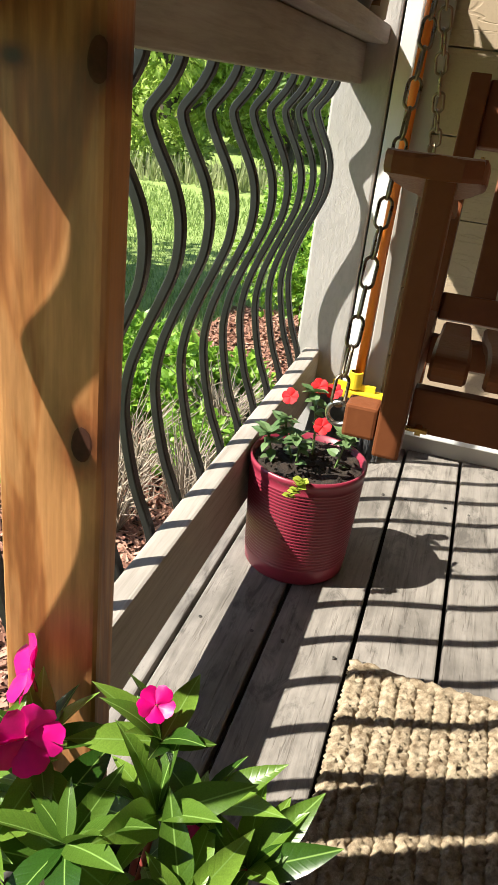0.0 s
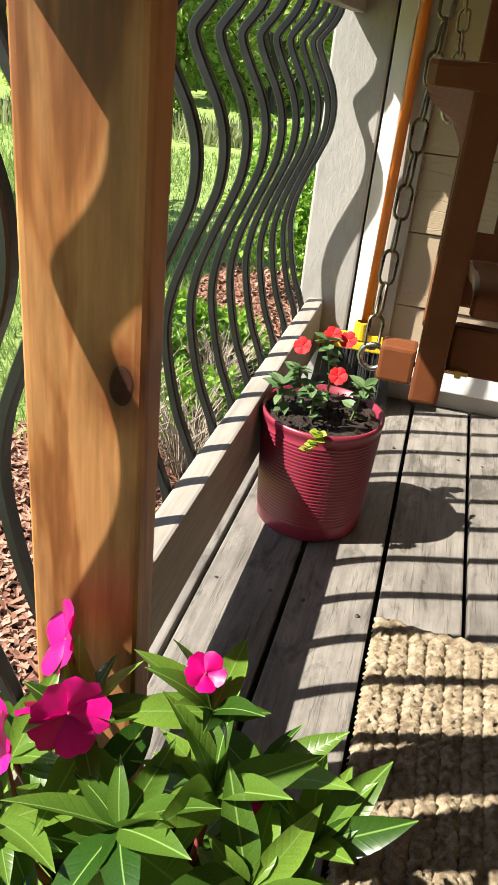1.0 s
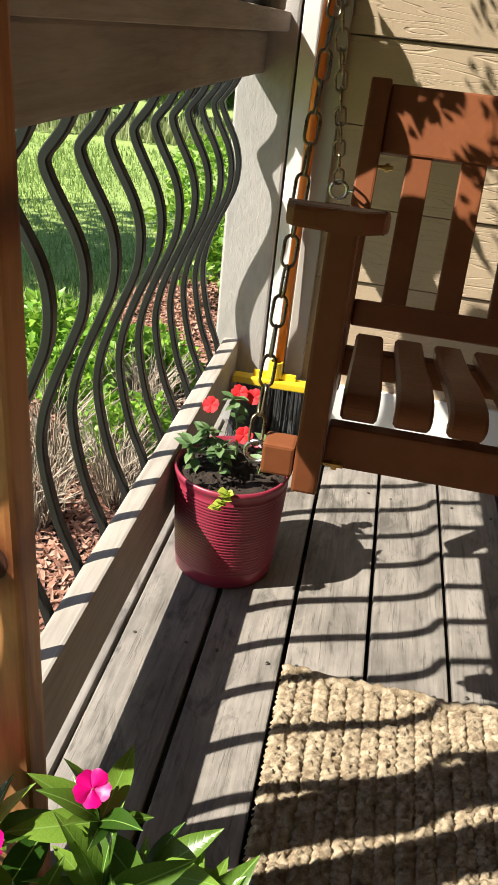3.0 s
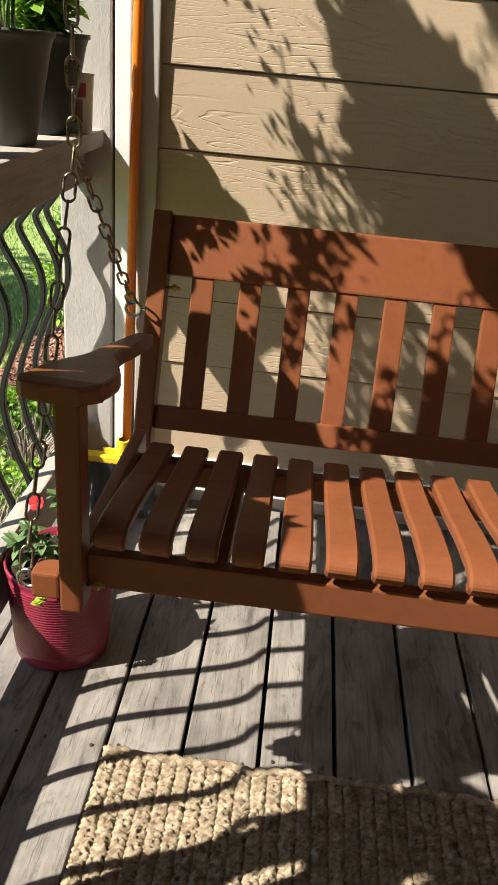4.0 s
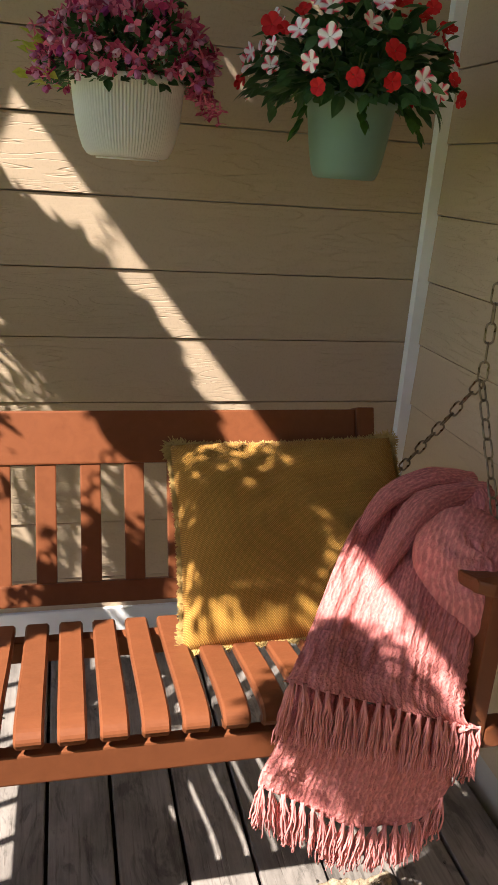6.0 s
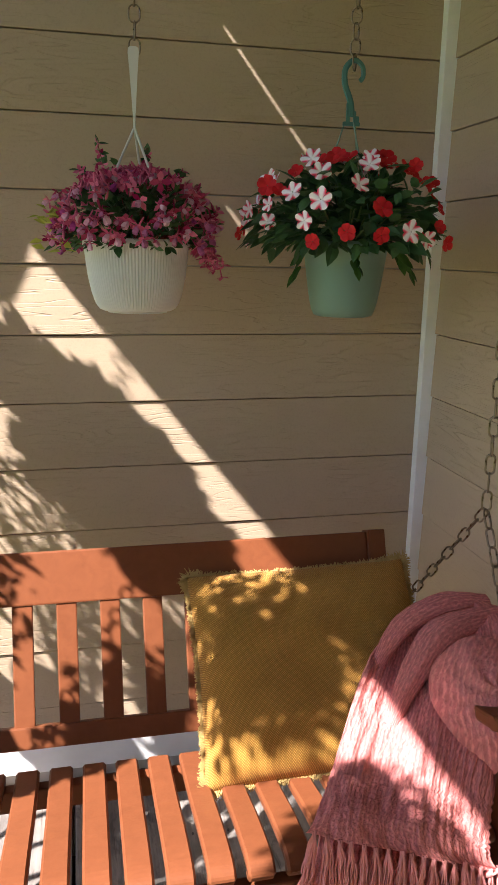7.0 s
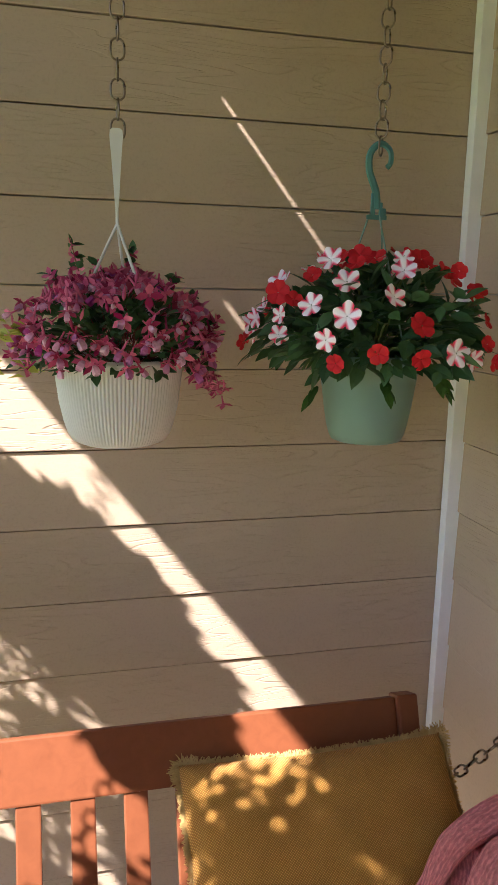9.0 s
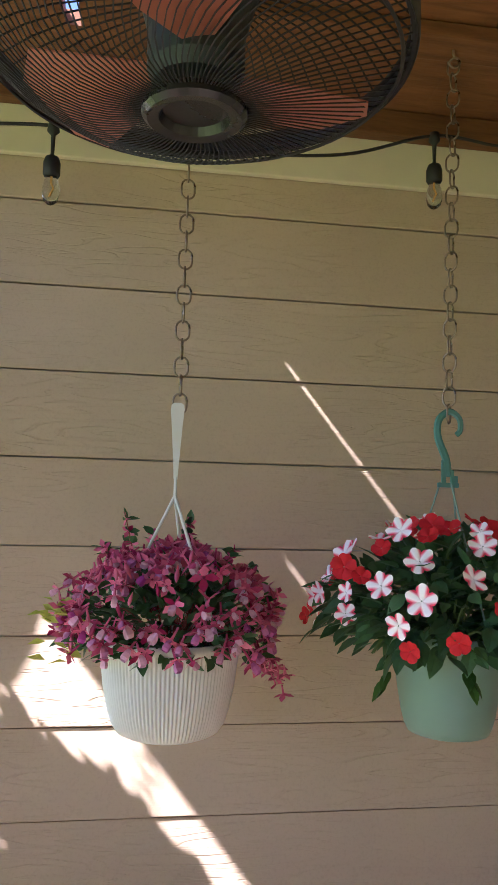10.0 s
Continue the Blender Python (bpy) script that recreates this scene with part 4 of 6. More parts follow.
def flower_shape(petals=5, notch=0.1, cup=0.15, wide=0.80):
    """An open flower of unit radius facing z, with broad rounded petals that dip at the tip."""
    v, f = [], []
    for p in range(petals):
        a0 = 2 * math.pi * p / petals
        c, s = math.cos(a0), math.sin(a0)
        base = len(v)
        for r, w in ((0.04, 0.07), (0.30, 0.34), (0.60, 0.56), (0.84, 0.58), (0.97, 0.36)):
            for j in range(5):
                t = j / 2 - 1
                d = r + (0.05 - notch * (1 - abs(t))) * (r > 0.9) - 0.10 * t * t * (r > 0.5)
                q = t * w * wide
                z = cup * r * r - 0.10 * t * t + (0.04 + 0.07 * (p % 2)) * r + 0.05 * math.sin(3 * r + p * 2.1)
                v.append((d * c - q * s, d * s + q * c, z))
        for i in range(4):
            for j in range(4):
                k = base + 5 * i + j
                f.append((k, k + 1, k + 6, k + 5))
    return v, f


LEAF = leaf_shape()
LITTLE = small_leaf()
FLOWER = flower_shape()
STAR = flower_shape(5, -0.02, 0.16, 0.70)


def aim(p, d, size, spin=0.0, flat=False):
    """A matrix that lays x (or z, for flat) along d at p, in the given size."""
    d = Vector(d).normalized()
    q = d.to_track_quat("Z" if flat else "X", "Y" if flat else "Z").to_matrix().to_4x4()
    r = Matrix.Rotation(spin, 4, "Z" if flat else "X")
    return Matrix.Translation(p) @ q @ r @ Matrix.Scale(size, 4)


def dome(rng, centre, rx, rz, low=-0.3):
    """A point on a lumpy dome and the way out from it."""
    while True:
        d = Vector((rng.gauss(0, 1), rng.gauss(0, 1), rng.gauss(0, 1))).normalized()
        if d.z > low:
            k = 1 + 0.22 * noise.noise(d * 1.9 + Vector(centre))
            return Vector(centre) + Vector((d.x * rx * k, d.y * rx * k, d.z * rz * k)), d


def foliage(name, parent, material, shape, mats, smooth=False):
    v, f = instances(*shape, mats)
    return shared(name, raw(name, v, f, material, smooth), parent)


def pot_round(name, r0, r1, h, material, parent, rim=0.006, ripple=None, n=48, wall=0.004, rings=None):
    prof = [(0.001, 0.0), (r0 * 0.96, 0.0), (r0, 0.004)]
    prof += rings if rings else [(r0 + (r1 - r0) * k / 8, h * k / 8) for k in range(1, 8)]
    prof += [(r1, h - 0.010), (r1 + rim, h - 0.009), (r1 + rim, h), (r1 - wall, h), (r1 - wall - 0.004, h - 0.03), (r0 - wall, 0.01), (0.001, 0.01)]
    bm = bmesh.new()
    lathe(bm, prof, n, ripple=ripple)
    return part(name, bm, material, parent, smooth=True)


def soil_disc(r, z, parent, seed=0):
    bm = bmesh.new()
    rings = []
    for j in range(7):
        rr = max(0.0005, r * j / 6)
        rings.append([bm.verts.new((rr * math.cos(a), rr * math.sin(a), z + 0.010 * noise.noise(Vector((rr * 40 * math.cos(a), rr * 40 * math.sin(a), seed))))) for a in np.linspace(0, 2 * math.pi, 33)[:-1]])
    for a, b in zip(rings, rings[1:]):
        for i in range(32):
            bm.faces.new((a[i], a[(i + 1) % 32], b[(i + 1) % 32], b[i]))
    rng = random.Random(seed)
    for _ in range(90):
        a, rr = rng.uniform(0, 6.28), r * math.sqrt(rng.random()) * 0.95
        s = rng.uniform(0.002, 0.006)
        box(bm, -s, s, -s * 0.4, s * 0.4, -s * 0.3, s * 0.3, 0, pose(rr * math.cos(a), rr * math.sin(a), z + 0.006, rng.uniform(0, 90), rng.uniform(0, 90), rng.uniform(0, 180)))
    return part("soil", bm, M_soil, parent, "dark crumbly potting soil")


# burgundy pot with red impatiens
red_pot = tagged(empty("flower_pot", pose(-0.160, -0.625, 0)), "burgundy ribbed plastic pot of red impatiens standing on the deck", "flower pot")
ribs = []
for k in range(5, 31):
    t = k / 34
    z = 0.225 * t
    r = 0.098 + 0.012 * t
    ribs += [(r + 0.0009, z - 0.0018), (r + 0.0008, z + 0.0006), (r - 0.0012, z + 0.0022)]
pot_round("pot", 0.098, 0.110, 0.225, M_pot, red_pot, rim=0.0006, rings=ribs, n=64)
soil_disc(0.1015, 0.214, red_pot, 2)


def impatiens(parent, stems, seed, leaf, petals, leaf_size, flower_size, base_z):
    rng = random.Random(seed)
    leaves, st = [], bmesh.new()
    for sx, sy, ex, ey, ez, blooms in stems:
        a, b = Vector((sx, sy, base_z)), Vector((ex, ey, ez))
        mid = a.lerp(b, 0.5) + Vector((rng.uniform(-0.01, 0.01), rng.uniform(-0.01, 0.01), 0.01))
        line = spline([a, mid, b], 3)
        tube(st, line, 0.0022, 5)
        for i, p in enumerate(line[1:]):
            for _ in range(3 if i > 1 else 1):
                ang = rng.uniform(0, 6.28)
                leaves.append(aim(p, (math.cos(ang), math.sin(ang), rng.uniform(-0.2, 0.6)), leaf_size * rng.uniform(0.6, 1.15), rng.uniform(-0.5, 0.5)))
        for _ in range(5):
            ang = rng.uniform(0, 6.28)
            leaves.append(aim(b, (math.cos(ang), math.sin(ang), rng.uniform(0.0, 0.8)), leaf_size * rng.uniform(0.7, 1.1), rng.uniform(-0.5, 0.5)))
    part("stem", st, M_greenstem, parent)
    foliage("leaves", parent, leaf, leaf_shape(0.3, 0.58, 0.2), leaves)
    fm = raw("flower", [tuple(np.array(q) * flower_size) for q in FLOWER[0]], FLOWER[1], petals, True)
    for sx, sy, ex, ey, ez, blooms in stems:
        for bx, by, bz in blooms:
            shared("flower", fm, parent, m=aim((bx, by, bz), (rng.uniform(-0.3, 0.3) - 0.1, -0.75, 0.55), 1.0, rng.uniform(0, 6), True))


impatiens(red_pot, [(-0.03, 0.0, -0.05, -0.02, 0.300, [(-0.060, 0.045, 0.318)]), (-0.02, -0.02, -0.02, -0.035, 0.275, [(0.018, -0.015, 0.298)]),
                    (0.0, 0.03, -0.02, 0.06, 0.33, [(-0.012, 0.075, 0.338), (0.016, 0.085, 0.330)]), (0.05, 0.0, 0.066, -0.01, 0.285, []), (-0.06, -0.02, -0.075, -0.03, 0.27, [])],
          3, M_leafpale, M_red, 0.034, 0.0175, 0.205)
rng = random.Random(8)
mats, st = [], bmesh.new()
trail = spline([(0.006, -0.085, 0.205), (0.012, -0.108, 0.232), (0.010, -0.122, 0.225), (-0.004, -0.128, 0.205)], 4)
tube(st, trail, 0.0014, 5)
part("stem", st, M_greenstem, red_pot)
for p in trail[3:]:
    for s in (-1, 1, 0.3):
        mats.append(aim(p, (s * 0.9, -0.5, 0.35 + rng.uniform(-0.3, 0.3)), rng.uniform(0.013, 0.019), rng.uniform(-0.6, 0.6)))
foliage("lime_leaves", red_pot, M_lime, leaf_shape(0.1, 0.95, 0.05), mats)["label"] = "trailing lime green creeping leaves"

# foreground planter with magenta impatiens
front = tagged(empty("planter", pose(-0.125, -1.545, 0)), "planter of magenta impatiens with glossy green leaves by the pine post", "planter")
pot_round("pot", 0.085, 0.112, 0.19, M_greypot, front, rim=0.006)
soil_disc(0.104, 0.17, front, 5)
rng = random.Random(21)
big = [raw("leaf", *leaf_shape(f, w, c, True), M_leafbig, True) for f, w, c in ((0.45, 0.35, 0.26), (0.35, 0.39, 0.38), (0.55, 0.32, 0.14))]
st = bmesh.new()
tips = [(-0.075, 0.035, 0.350), (0.010, 0.085, 0.345), (0.030, 0.030, 0.330), (0.070, -0.015, 0.305), (-0.02, -0.02, 0.335), (-0.105, -0.03, 0.315), (0.105, 0.045, 0.285), (0.03, -0.08, 0.285), (-0.06, -0.09, 0.29), (0.10, -0.07, 0.265), (-0.13, 0.03, 0.30), (0.055, 0.075, 0.295)]
for tx, ty, tz in tips:
    line = spline([(tx * 0.35, ty * 0.35, 0.165), (tx * 0.7, ty * 0.7, 0.165 + (tz - 0.165) * 0.55), (tx, ty, tz)], 4)
    tube(st, line, [0.0042 - 0.0002 * i for i in range(len(line))], 6)
    start = rng.uniform(0, 6.28)
    for k in range(10):
        ang = start + k * 0.85 + rng.uniform(-0.25, 0.25)
        el = rng.uniform(-0.1, 1.6)
        shared("leaf", big[k % 3], front, m=aim((tx, ty, tz), (math.cos(ang), math.sin(ang), el), rng.uniform(0.044, 0.082), rng.uniform(-0.9, 0.9)))
    for k in range(4):
        ang = rng.uniform(0, 6.28)
        p = line[5 + k % 2 * 2]
        shared("leaf", big[(k + 1) % 3], front, m=aim(p, (math.cos(ang), math.sin(ang), rng.uniform(-0.2, 0.4)), rng.uniform(0.055, 0.085), rng.uniform(-0.6, 0.6)))
tagged(part("stem", st, M_stem, front, "reddish fleshy stems", smooth=True), kind="stuff")
fm = raw("flower", [tuple(np.array(q) * 0.030) for q in flower_shape(5, 0.14, 0.22)[0]], flower_shape()[1], M_magenta, True)
fs = raw("flower_small", [tuple(np.array(q) * 0.017) for q in flower_shape(5, 0.1, 0.25)[0]], flower_shape()[1], M_magenta, True)
for me, p, d in ((fm, (-0.072, 0.012, 0.388), (0.55, -0.7, 0.35)), (fm, (-0.098, 0.060, 0.405), (-0.8, -0.5, 0.35)), (fm, (-0.115, -0.010, 0.372), (-0.5, -0.75, 0.4)), (fs, (0.000, 0.092, 0.376), (0.25, -0.45, 0.85)), (fm, (-0.09, 0.03, 0.37), (0.1, -0.6, -0.6)), (fs, (0.055, 0.045, 0.318), (0.3, -0.6, 0.5))):
    shared("flower", me, front, m=aim(p, d, 1.0, rng.uniform(0, 6), True))
    bm = bmesh.new()
    tube(bm, spline([(p[0] * 0.9, p[1] * 0.9, p[2] - 0.06), (p[0] * 0.97, p[1] + 0.006, p[2] - 0.03), p], 3), 0.0016, 5)
    part("flower_stalk", bm, M_stem, front)

# pots on the rail
def rail_pot(x, y, r, h, material, plant_h, plant_r, seed, label, flowers=None, stems=30, leaf=(0.028, 0.055), each=5, lean=0.0):
    ob = tagged(empty("rail_pot", pose(x, y, CAP_Z)), label, "flower pot", "pots on the rail")
    pot_round("pot", r * 0.56, r, h, material, ob, rim=0.004)
    soil_disc(r * 0.88, h - 0.02, ob, seed)
    rng = random.Random(seed)
    mats, fl, st = [], [], bmesh.new()
    for k in range(stems):
        a = rng.uniform(0, 6.28)
        tip = Vector((plant_r * rng.uniform(0.1, 0.9) * math.cos(a), lean + plant_r * rng.uniform(0.1, 0.9) * math.sin(a), h + plant_h * rng.uniform(0.55, 1.0)))
        line = spline([(0.02 * math.cos(a), 0.02 * math.sin(a), h - 0.02), tip * 0.6 + Vector((0, 0, h * 0.5)), tip], 4)
        tube(st, line, 0.0016, 4)
        for p in line[2:]:
            for _ in range(each):
                b = rng.uniform(0, 6.28)
                q = p + Vector((rng.gauss(0, 1), rng.gauss(0, 1), rng.gauss(0, 1.3))) * min(0.022, 0.18 * plant_h)
                mats.append(aim(q, (math.cos(b), math.sin(b), rng.uniform(-0.4, 0.7)), rng.uniform(*leaf), rng.uniform(-0.7, 0.7)))
        if flowers and k % 2 == 0:
            fl.append(aim(tip, (rng.uniform(-1, 1), rng.uniform(-1, 0.4), 0.8), rng.uniform(0.018, 0.028), 0, True))
    part("stem", st, M_greenstem, ob)
    tagged(foliage("foliage", ob, M_shrub if flowers else M_leafdark, leaf_shape(0.2, 0.6, 0.2), mats), kind="stuff")
    if fl:
        tagged(foliage("blossom", ob, flowers, FLOWER, fl), kind="stuff")
    return ob


PX = -0.300
rail_pot(PX, -0.190, 0.088, 0.190, M_blackpot, 0.075, 0.05, 31, "black plastic nursery pot of yellow flowers on the rail", M_orangeflower)
rail_pot(PX, -0.405, 0.086, 0.190, M_greypot, 0.66, 0.11, 32, "tall feathery plant in a grey plastic pot on the rail", M_orangeflower, stems=26, leaf=(0.010, 0.021), each=6, lean=0.055)
rail_pot(PX, -0.585, 0.062, 0.200, M_blackpot, 0.62, 0.090, 33, "narrow leafy plant in a small black plastic pot on the rail", stems=60, leaf=(0.016, 0.032), each=6, lean=0.050)
rail_pot(PX, -0.790, 0.108, 0.225, M_greypot, 0.50, 0.075, 34, "grey plastic pot of a loose tall plant on the rail", stems=9, leaf=(0.016, 0.036), each=3, lean=0.065)
rail_pot(PX, -1.020, 0.108, 0.225, M_greypot, 0.60, 0.09, 35, "grey plastic pot of a tall leafy plant on the rail", stems=50, leaf=(0.022, 0.044), lean=0.012)
rail_pot(PX, -1.235, 0.098, 0.220, M_greypot, 0.025, 0.06, 38, "grey plastic pot of low leafy plants on the rail", stems=16)
rail_pot(PX, -1.430, 0.092, 0.215, M_blackpot, 0.015, 0.06, 39, "black plastic pot of low leafy plants on the rail", stems=14)
rail_pot(PX, -1.625, 0.098, 0.225, M_greypot, 0.22, 0.10, 36, "grey plastic pot of leafy plants on the rail", stems=45)
rail_pot(PX, -1.840, 0.110, 0.220, M_blackpot, 0.46, 0.17, 37, "black plastic pot of leafy plants on the rail", stems=60)

# translucent plastic tub with a printed label, on the rail by the corner post
tub = tagged(empty("plastic_tub", pose(-0.246, -0.125, CAP_Z)), "pale translucent plastic tub with a red printed label on the rail", "tub")
bm = bmesh.new()
lathe(bm, [(0.001, 0.0), (0.022, 0.0), (0.0235, 0.003), (0.0285, 0.112), (0.030, 0.114), (0.030, 0.117), (0.0275, 0.117), (0.0225, 0.005), (0.001, 0.004)], 28)
part("cup", bm, plain("pale_tub_plastic", (0.60, 0.52, 0.44), 0.4, vary=0.1, scale=20), tub, smooth=True)
for name, z0, z1, a0, a1, mat, lab in (("band", 0.072, 0.100, -150, -50, plain("red_print", (0.45, 0.07, 0.04), 0.6), "red printed band"),
                                       ("picture", 0.022, 0.066, -135, -65, plain("brown_print", (0.30, 0.19, 0.10), 0.6), "brown printed picture")):
    bm = bmesh.new()
    rows = []
    for z in (z0, z1):
        r = 0.0235 + 0.005 * z / 0.112 + 0.0006
        rows.append([bm.verts.new((r * math.cos(radians(a0 + (a1 - a0) * i / 10)), r * math.sin(radians(a0 + (a1 - a0) * i / 10)), z)) for i in range(11)])
    for i in range(10):
        bm.faces.new((rows[0][i], rows[0][i + 1], rows[1][i + 1], rows[1][i]))
    part(name, bm, mat, tub, lab)


# ---- hanging baskets ----
def white_basket(x, y):
    ob = tagged(empty("hanging_basket", pose(x, y, 0)), "ribbed white plastic hanging basket of pink and purple fuchsia", "hanging basket", "hanging baskets")
    bm = bmesh.new()
    prof = [(0.001, 1.396), (0.072, 1.396), (0.080, 1.400), (0.086, 1.411), (0.093, 1.432), (0.100, 1.465), (0.1045, 1.50), (0.107, 1.527)]
    lathe(bm, prof + [(0.111, 1.528), (0.112, 1.541), (0.107, 1.541), (0.102, 1.51), (0.077, 1.406), (0.001, 1.404)], 600,
          ripple=lambda a, z: 0.0016 * math.cos(100 * a) if 1.400 < z < 1.5275 else 0.0)
    part("pot", bm, M_wpot, ob, smooth=True)
    bm = bmesh.new()
    lathe(bm, [(0.001, 1.392), (0.062, 1.392), (0.062, 1.395), (0.001, 1.395)], 32)
    part("drip_tray", bm, M_wpot, ob)
    soil_disc(0.101, 1.522, ob, 7)
    rng = random.Random(12)
    leaves, sepals, cores = [], [], []
    st = bmesh.new()
    for k in range(1000):
        p, d = dome(rng, (0, 0, 1.535), 0.162, 0.128, -0.12)
        p = Vector((0, 0, 1.535)) + (p - Vector((0, 0, 1.535))) * rng.uniform(0.45, 1.0)
        leaves.append(aim(p, d + Vector((rng.uniform(-0.8, 0.8), rng.uniform(-0.8, 0.8), rng.uniform(-0.6, 0.4))), rng.uniform(0.018, 0.030), rng.uniform(-1, 1)))
    for k in range(60):
        p, d = dome(rng, (0, 0, 1.535), 0.150, 0.124, -0.1)
        tube(st, spline([(d.x * 0.03, d.y * 0.03, 1.525), (p.x * 0.7, p.y * 0.7, 1.53 + (p.z - 1.53) * 0.8), p], 3), 0.0011, 4)
    v, f = [], []
    for q in range(4):
        a = q * math.pi / 2
        c, s = math.cos(a), math.sin(a)
        b = len(v)
        for t, w, z in ((0.10, 0.14, 0.0), (0.55, 0.30, 0.08), (0.95, 0.03, 0.25)):
            v += [(t * c - w * s, t * s + w * c, z), (t * c + w * s, t * s - w * c, z)]
        f += [(b, b + 1, b + 3, b + 2), (b + 2, b + 3, b + 5, b + 4)]
    b = len(v)
    for z, r in ((-0.9, 0.07), (-0.15, 0.10), (0.05, 0.14)):
        v += [(r * math.cos(a), r * math.sin(a), z) for a in np.linspace(0, 2 * math.pi, 6)[:-1]]
    for j in range(2):
        for i in range(5):
            f.append((b + 5 * j + i, b + 5 * j + (i + 1) % 5, b + 5 * j + 5 + (i + 1) % 5, b + 5 * j + 5 + i))
    bell_v, bell_f = [], []
    for z, r in ((0.0, 0.10), (0.30, 0.25), (0.60, 0.29), (0.78, 0.22)):
        bell_v += [(r * (1 + 0.12 * math.cos(4 * a)) * math.cos(a), r * (1 + 0.12 * math.cos(4 * a)) * math.sin(a), z) for a in np.linspace(0, 2 * math.pi, 9)[:-1]]
    for j in range(3):
        for i in range(8):
            bell_f.append((8 * j + i, 8 * j + (i + 1) % 8, 8 * j + 8 + (i + 1) % 8, 8 * j + 8 + i))
    for sx, sy, sz in ((-0.075, -0.03, 1.722), (0.030, 0.05, 1.715), (0.095, -0.02, 1.675), (-0.11, 0.02, 1.675), (0.130, 0.03, 1.645), (-0.03, 0.09, 1.695)):
        foot = Vector((sx * 0.7, sy * 0.7, 1.63))
        tube(st, [foot, foot.lerp(Vector((sx, sy, sz)), 0.5), (sx, sy, sz)], 0.0012, 4)
        for t in (0.35, 0.6, 0.8, 1.0):
            p = foot.lerp(Vector((sx, sy, sz)), t)
            for _ in range(3):
                leaves.append(aim(p, (rng.uniform(-1, 1), rng.uniform(-1, 1), rng.uniform(-0.2, 0.8)), rng.uniform(0.016, 0.026), rng.uniform(-1, 1)))
            sepals.append(aim(p, (rng.uniform(-0.7, 0.7), rng.uniform(-0.9, 0.2), rng.uniform(-0.6, 0.5)), rng.uniform(0.012, 0.017), rng.uniform(0, 6), True))
    for k in range(300):
        p, d = dome(rng, (0, 0, 1.540), 0.172, 0.138, -0.12)
        if p.z < 1.53 and rng.random() < 0.6:
            continue
        hang = (d * 0.55 + Vector((rng.uniform(-0.5, 0.5), rng.uniform(-0.5, 0.5), -0.75))).normalized()
        m = aim(p, hang, rng.uniform(0.014, 0.024), rng.uniform(0, 6), True)
        sepals.append(m)
        if rng.random() < 0.7:
            cores.append(m)
    buds = []
    for k in range(80):
        p, d = dome(rng, (0, 0, 1.550), 0.170, 0.136, -0.05)
        buds.append(aim(p, (d.x * 0.4 + rng.uniform(-0.3, 0.3), d.y * 0.4 + rng.uniform(-0.3, 0.3), -0.9 if rng.random() < 0.7 else 0.8), rng.uniform(0.010, 0.017), 0, True))
    bud_v, bud_f = [], []
    for z, r in ((-0.55, 0.05), (-0.1, 0.13), (0.35, 0.24), (0.75, 0.20), (1.1, 0.03)):
        bud_v += [(r * math.cos(a), r * math.sin(a), z) for a in np.linspace(0, 2 * math.pi, 7)[:-1]]
    for j in range(4):
        for i in range(6):
            bud_f.append((6 * j + i, 6 * j + (i + 1) % 6, 6 * j + 6 + (i + 1) % 6, 6 * j + 6 + i))
    tagged(foliage("bud", ob, M_fuchsia, (bud_v, bud_f), buds, True), kind="stuff")
    for k in range(34):
        a, t = rng.uniform(-0.5, 0.35), rng.uniform(0, 1)
        p = Vector((math.cos(a) * (0.122 + 0.055 * t), math.sin(a) * (0.122 + 0.055 * t) - 0.03, 1.535 - 0.055 * t + rng.uniform(-0.015, 0.015)))
        m = aim(p, (rng.uniform(-0.3, 0.5), rng.uniform(-0.5, 0.5), -1), rng.uniform(0.014, 0.021), rng.uniform(0, 6), True)
        sepals.append(m)
    tagged(part("stem", st, M_stem, ob), kind="stuff")
    tagged(foliage("foliage", ob, M_leafdark, leaf_shape(0.2, 0.6, 0.15), leaves), kind="stuff")
    tagged(foliage("blossom", ob, M_fuchsia, (v, f), sepals), kind="stuff")
    tagged(foliage("corolla", ob, M_purple, (bell_v, bell_f), cores), kind="stuff")
    light = [aim(Vector((-0.150, -0.02, 1.56)) + Vector((rng.uniform(-0.04, 0.03), rng.uniform(-0.05, 0.05), rng.uniform(-0.05, 0.05))), (-1, rng.uniform(-0.8, 0.8), rng.uniform(-0.3, 0.8)), rng.uniform(0.02, 0.03), rng.uniform(-1, 1)) for _ in range(26)]
    foliage("young_leaves", ob, M_lime, LITTLE, light)["label"] = "yellow-green young shoots"
    bm = bmesh.new()
    for k in range(3):
        a = math.radians(-50 + 120 * k)
        tube(bm, [(0.108 * math.cos(a), 0.108 * math.sin(a), 1.536), (0.0, 0.0, 1.760), (0.0, 0.0, 1.790)], 0.0026, 6)
    rows = [[bm.verts.new((sx * hw, sy * 0.0016, z)) for sx, sy in ((-1, -1), (1, -1), (1, 1), (-1, 1))] for z, hw in ((1.786, 0.0030), (1.820, 0.0050), (1.870, 0.0085), (1.898, 0.0110), (1.906, 0.0100), (1.909, 0.0060))]
    for a, b in zip(rows, rows[1:]):
        for i in range(4):
            bm.faces.new((a[i], a[(i + 1) % 4], b[(i + 1) % 4], b[i]))
    bm.faces.new(rows[0])
    bm.faces.new(rows[-1])
    part("hanger", bm, M_wpot, ob, "white plastic wire hanger")
    return ob


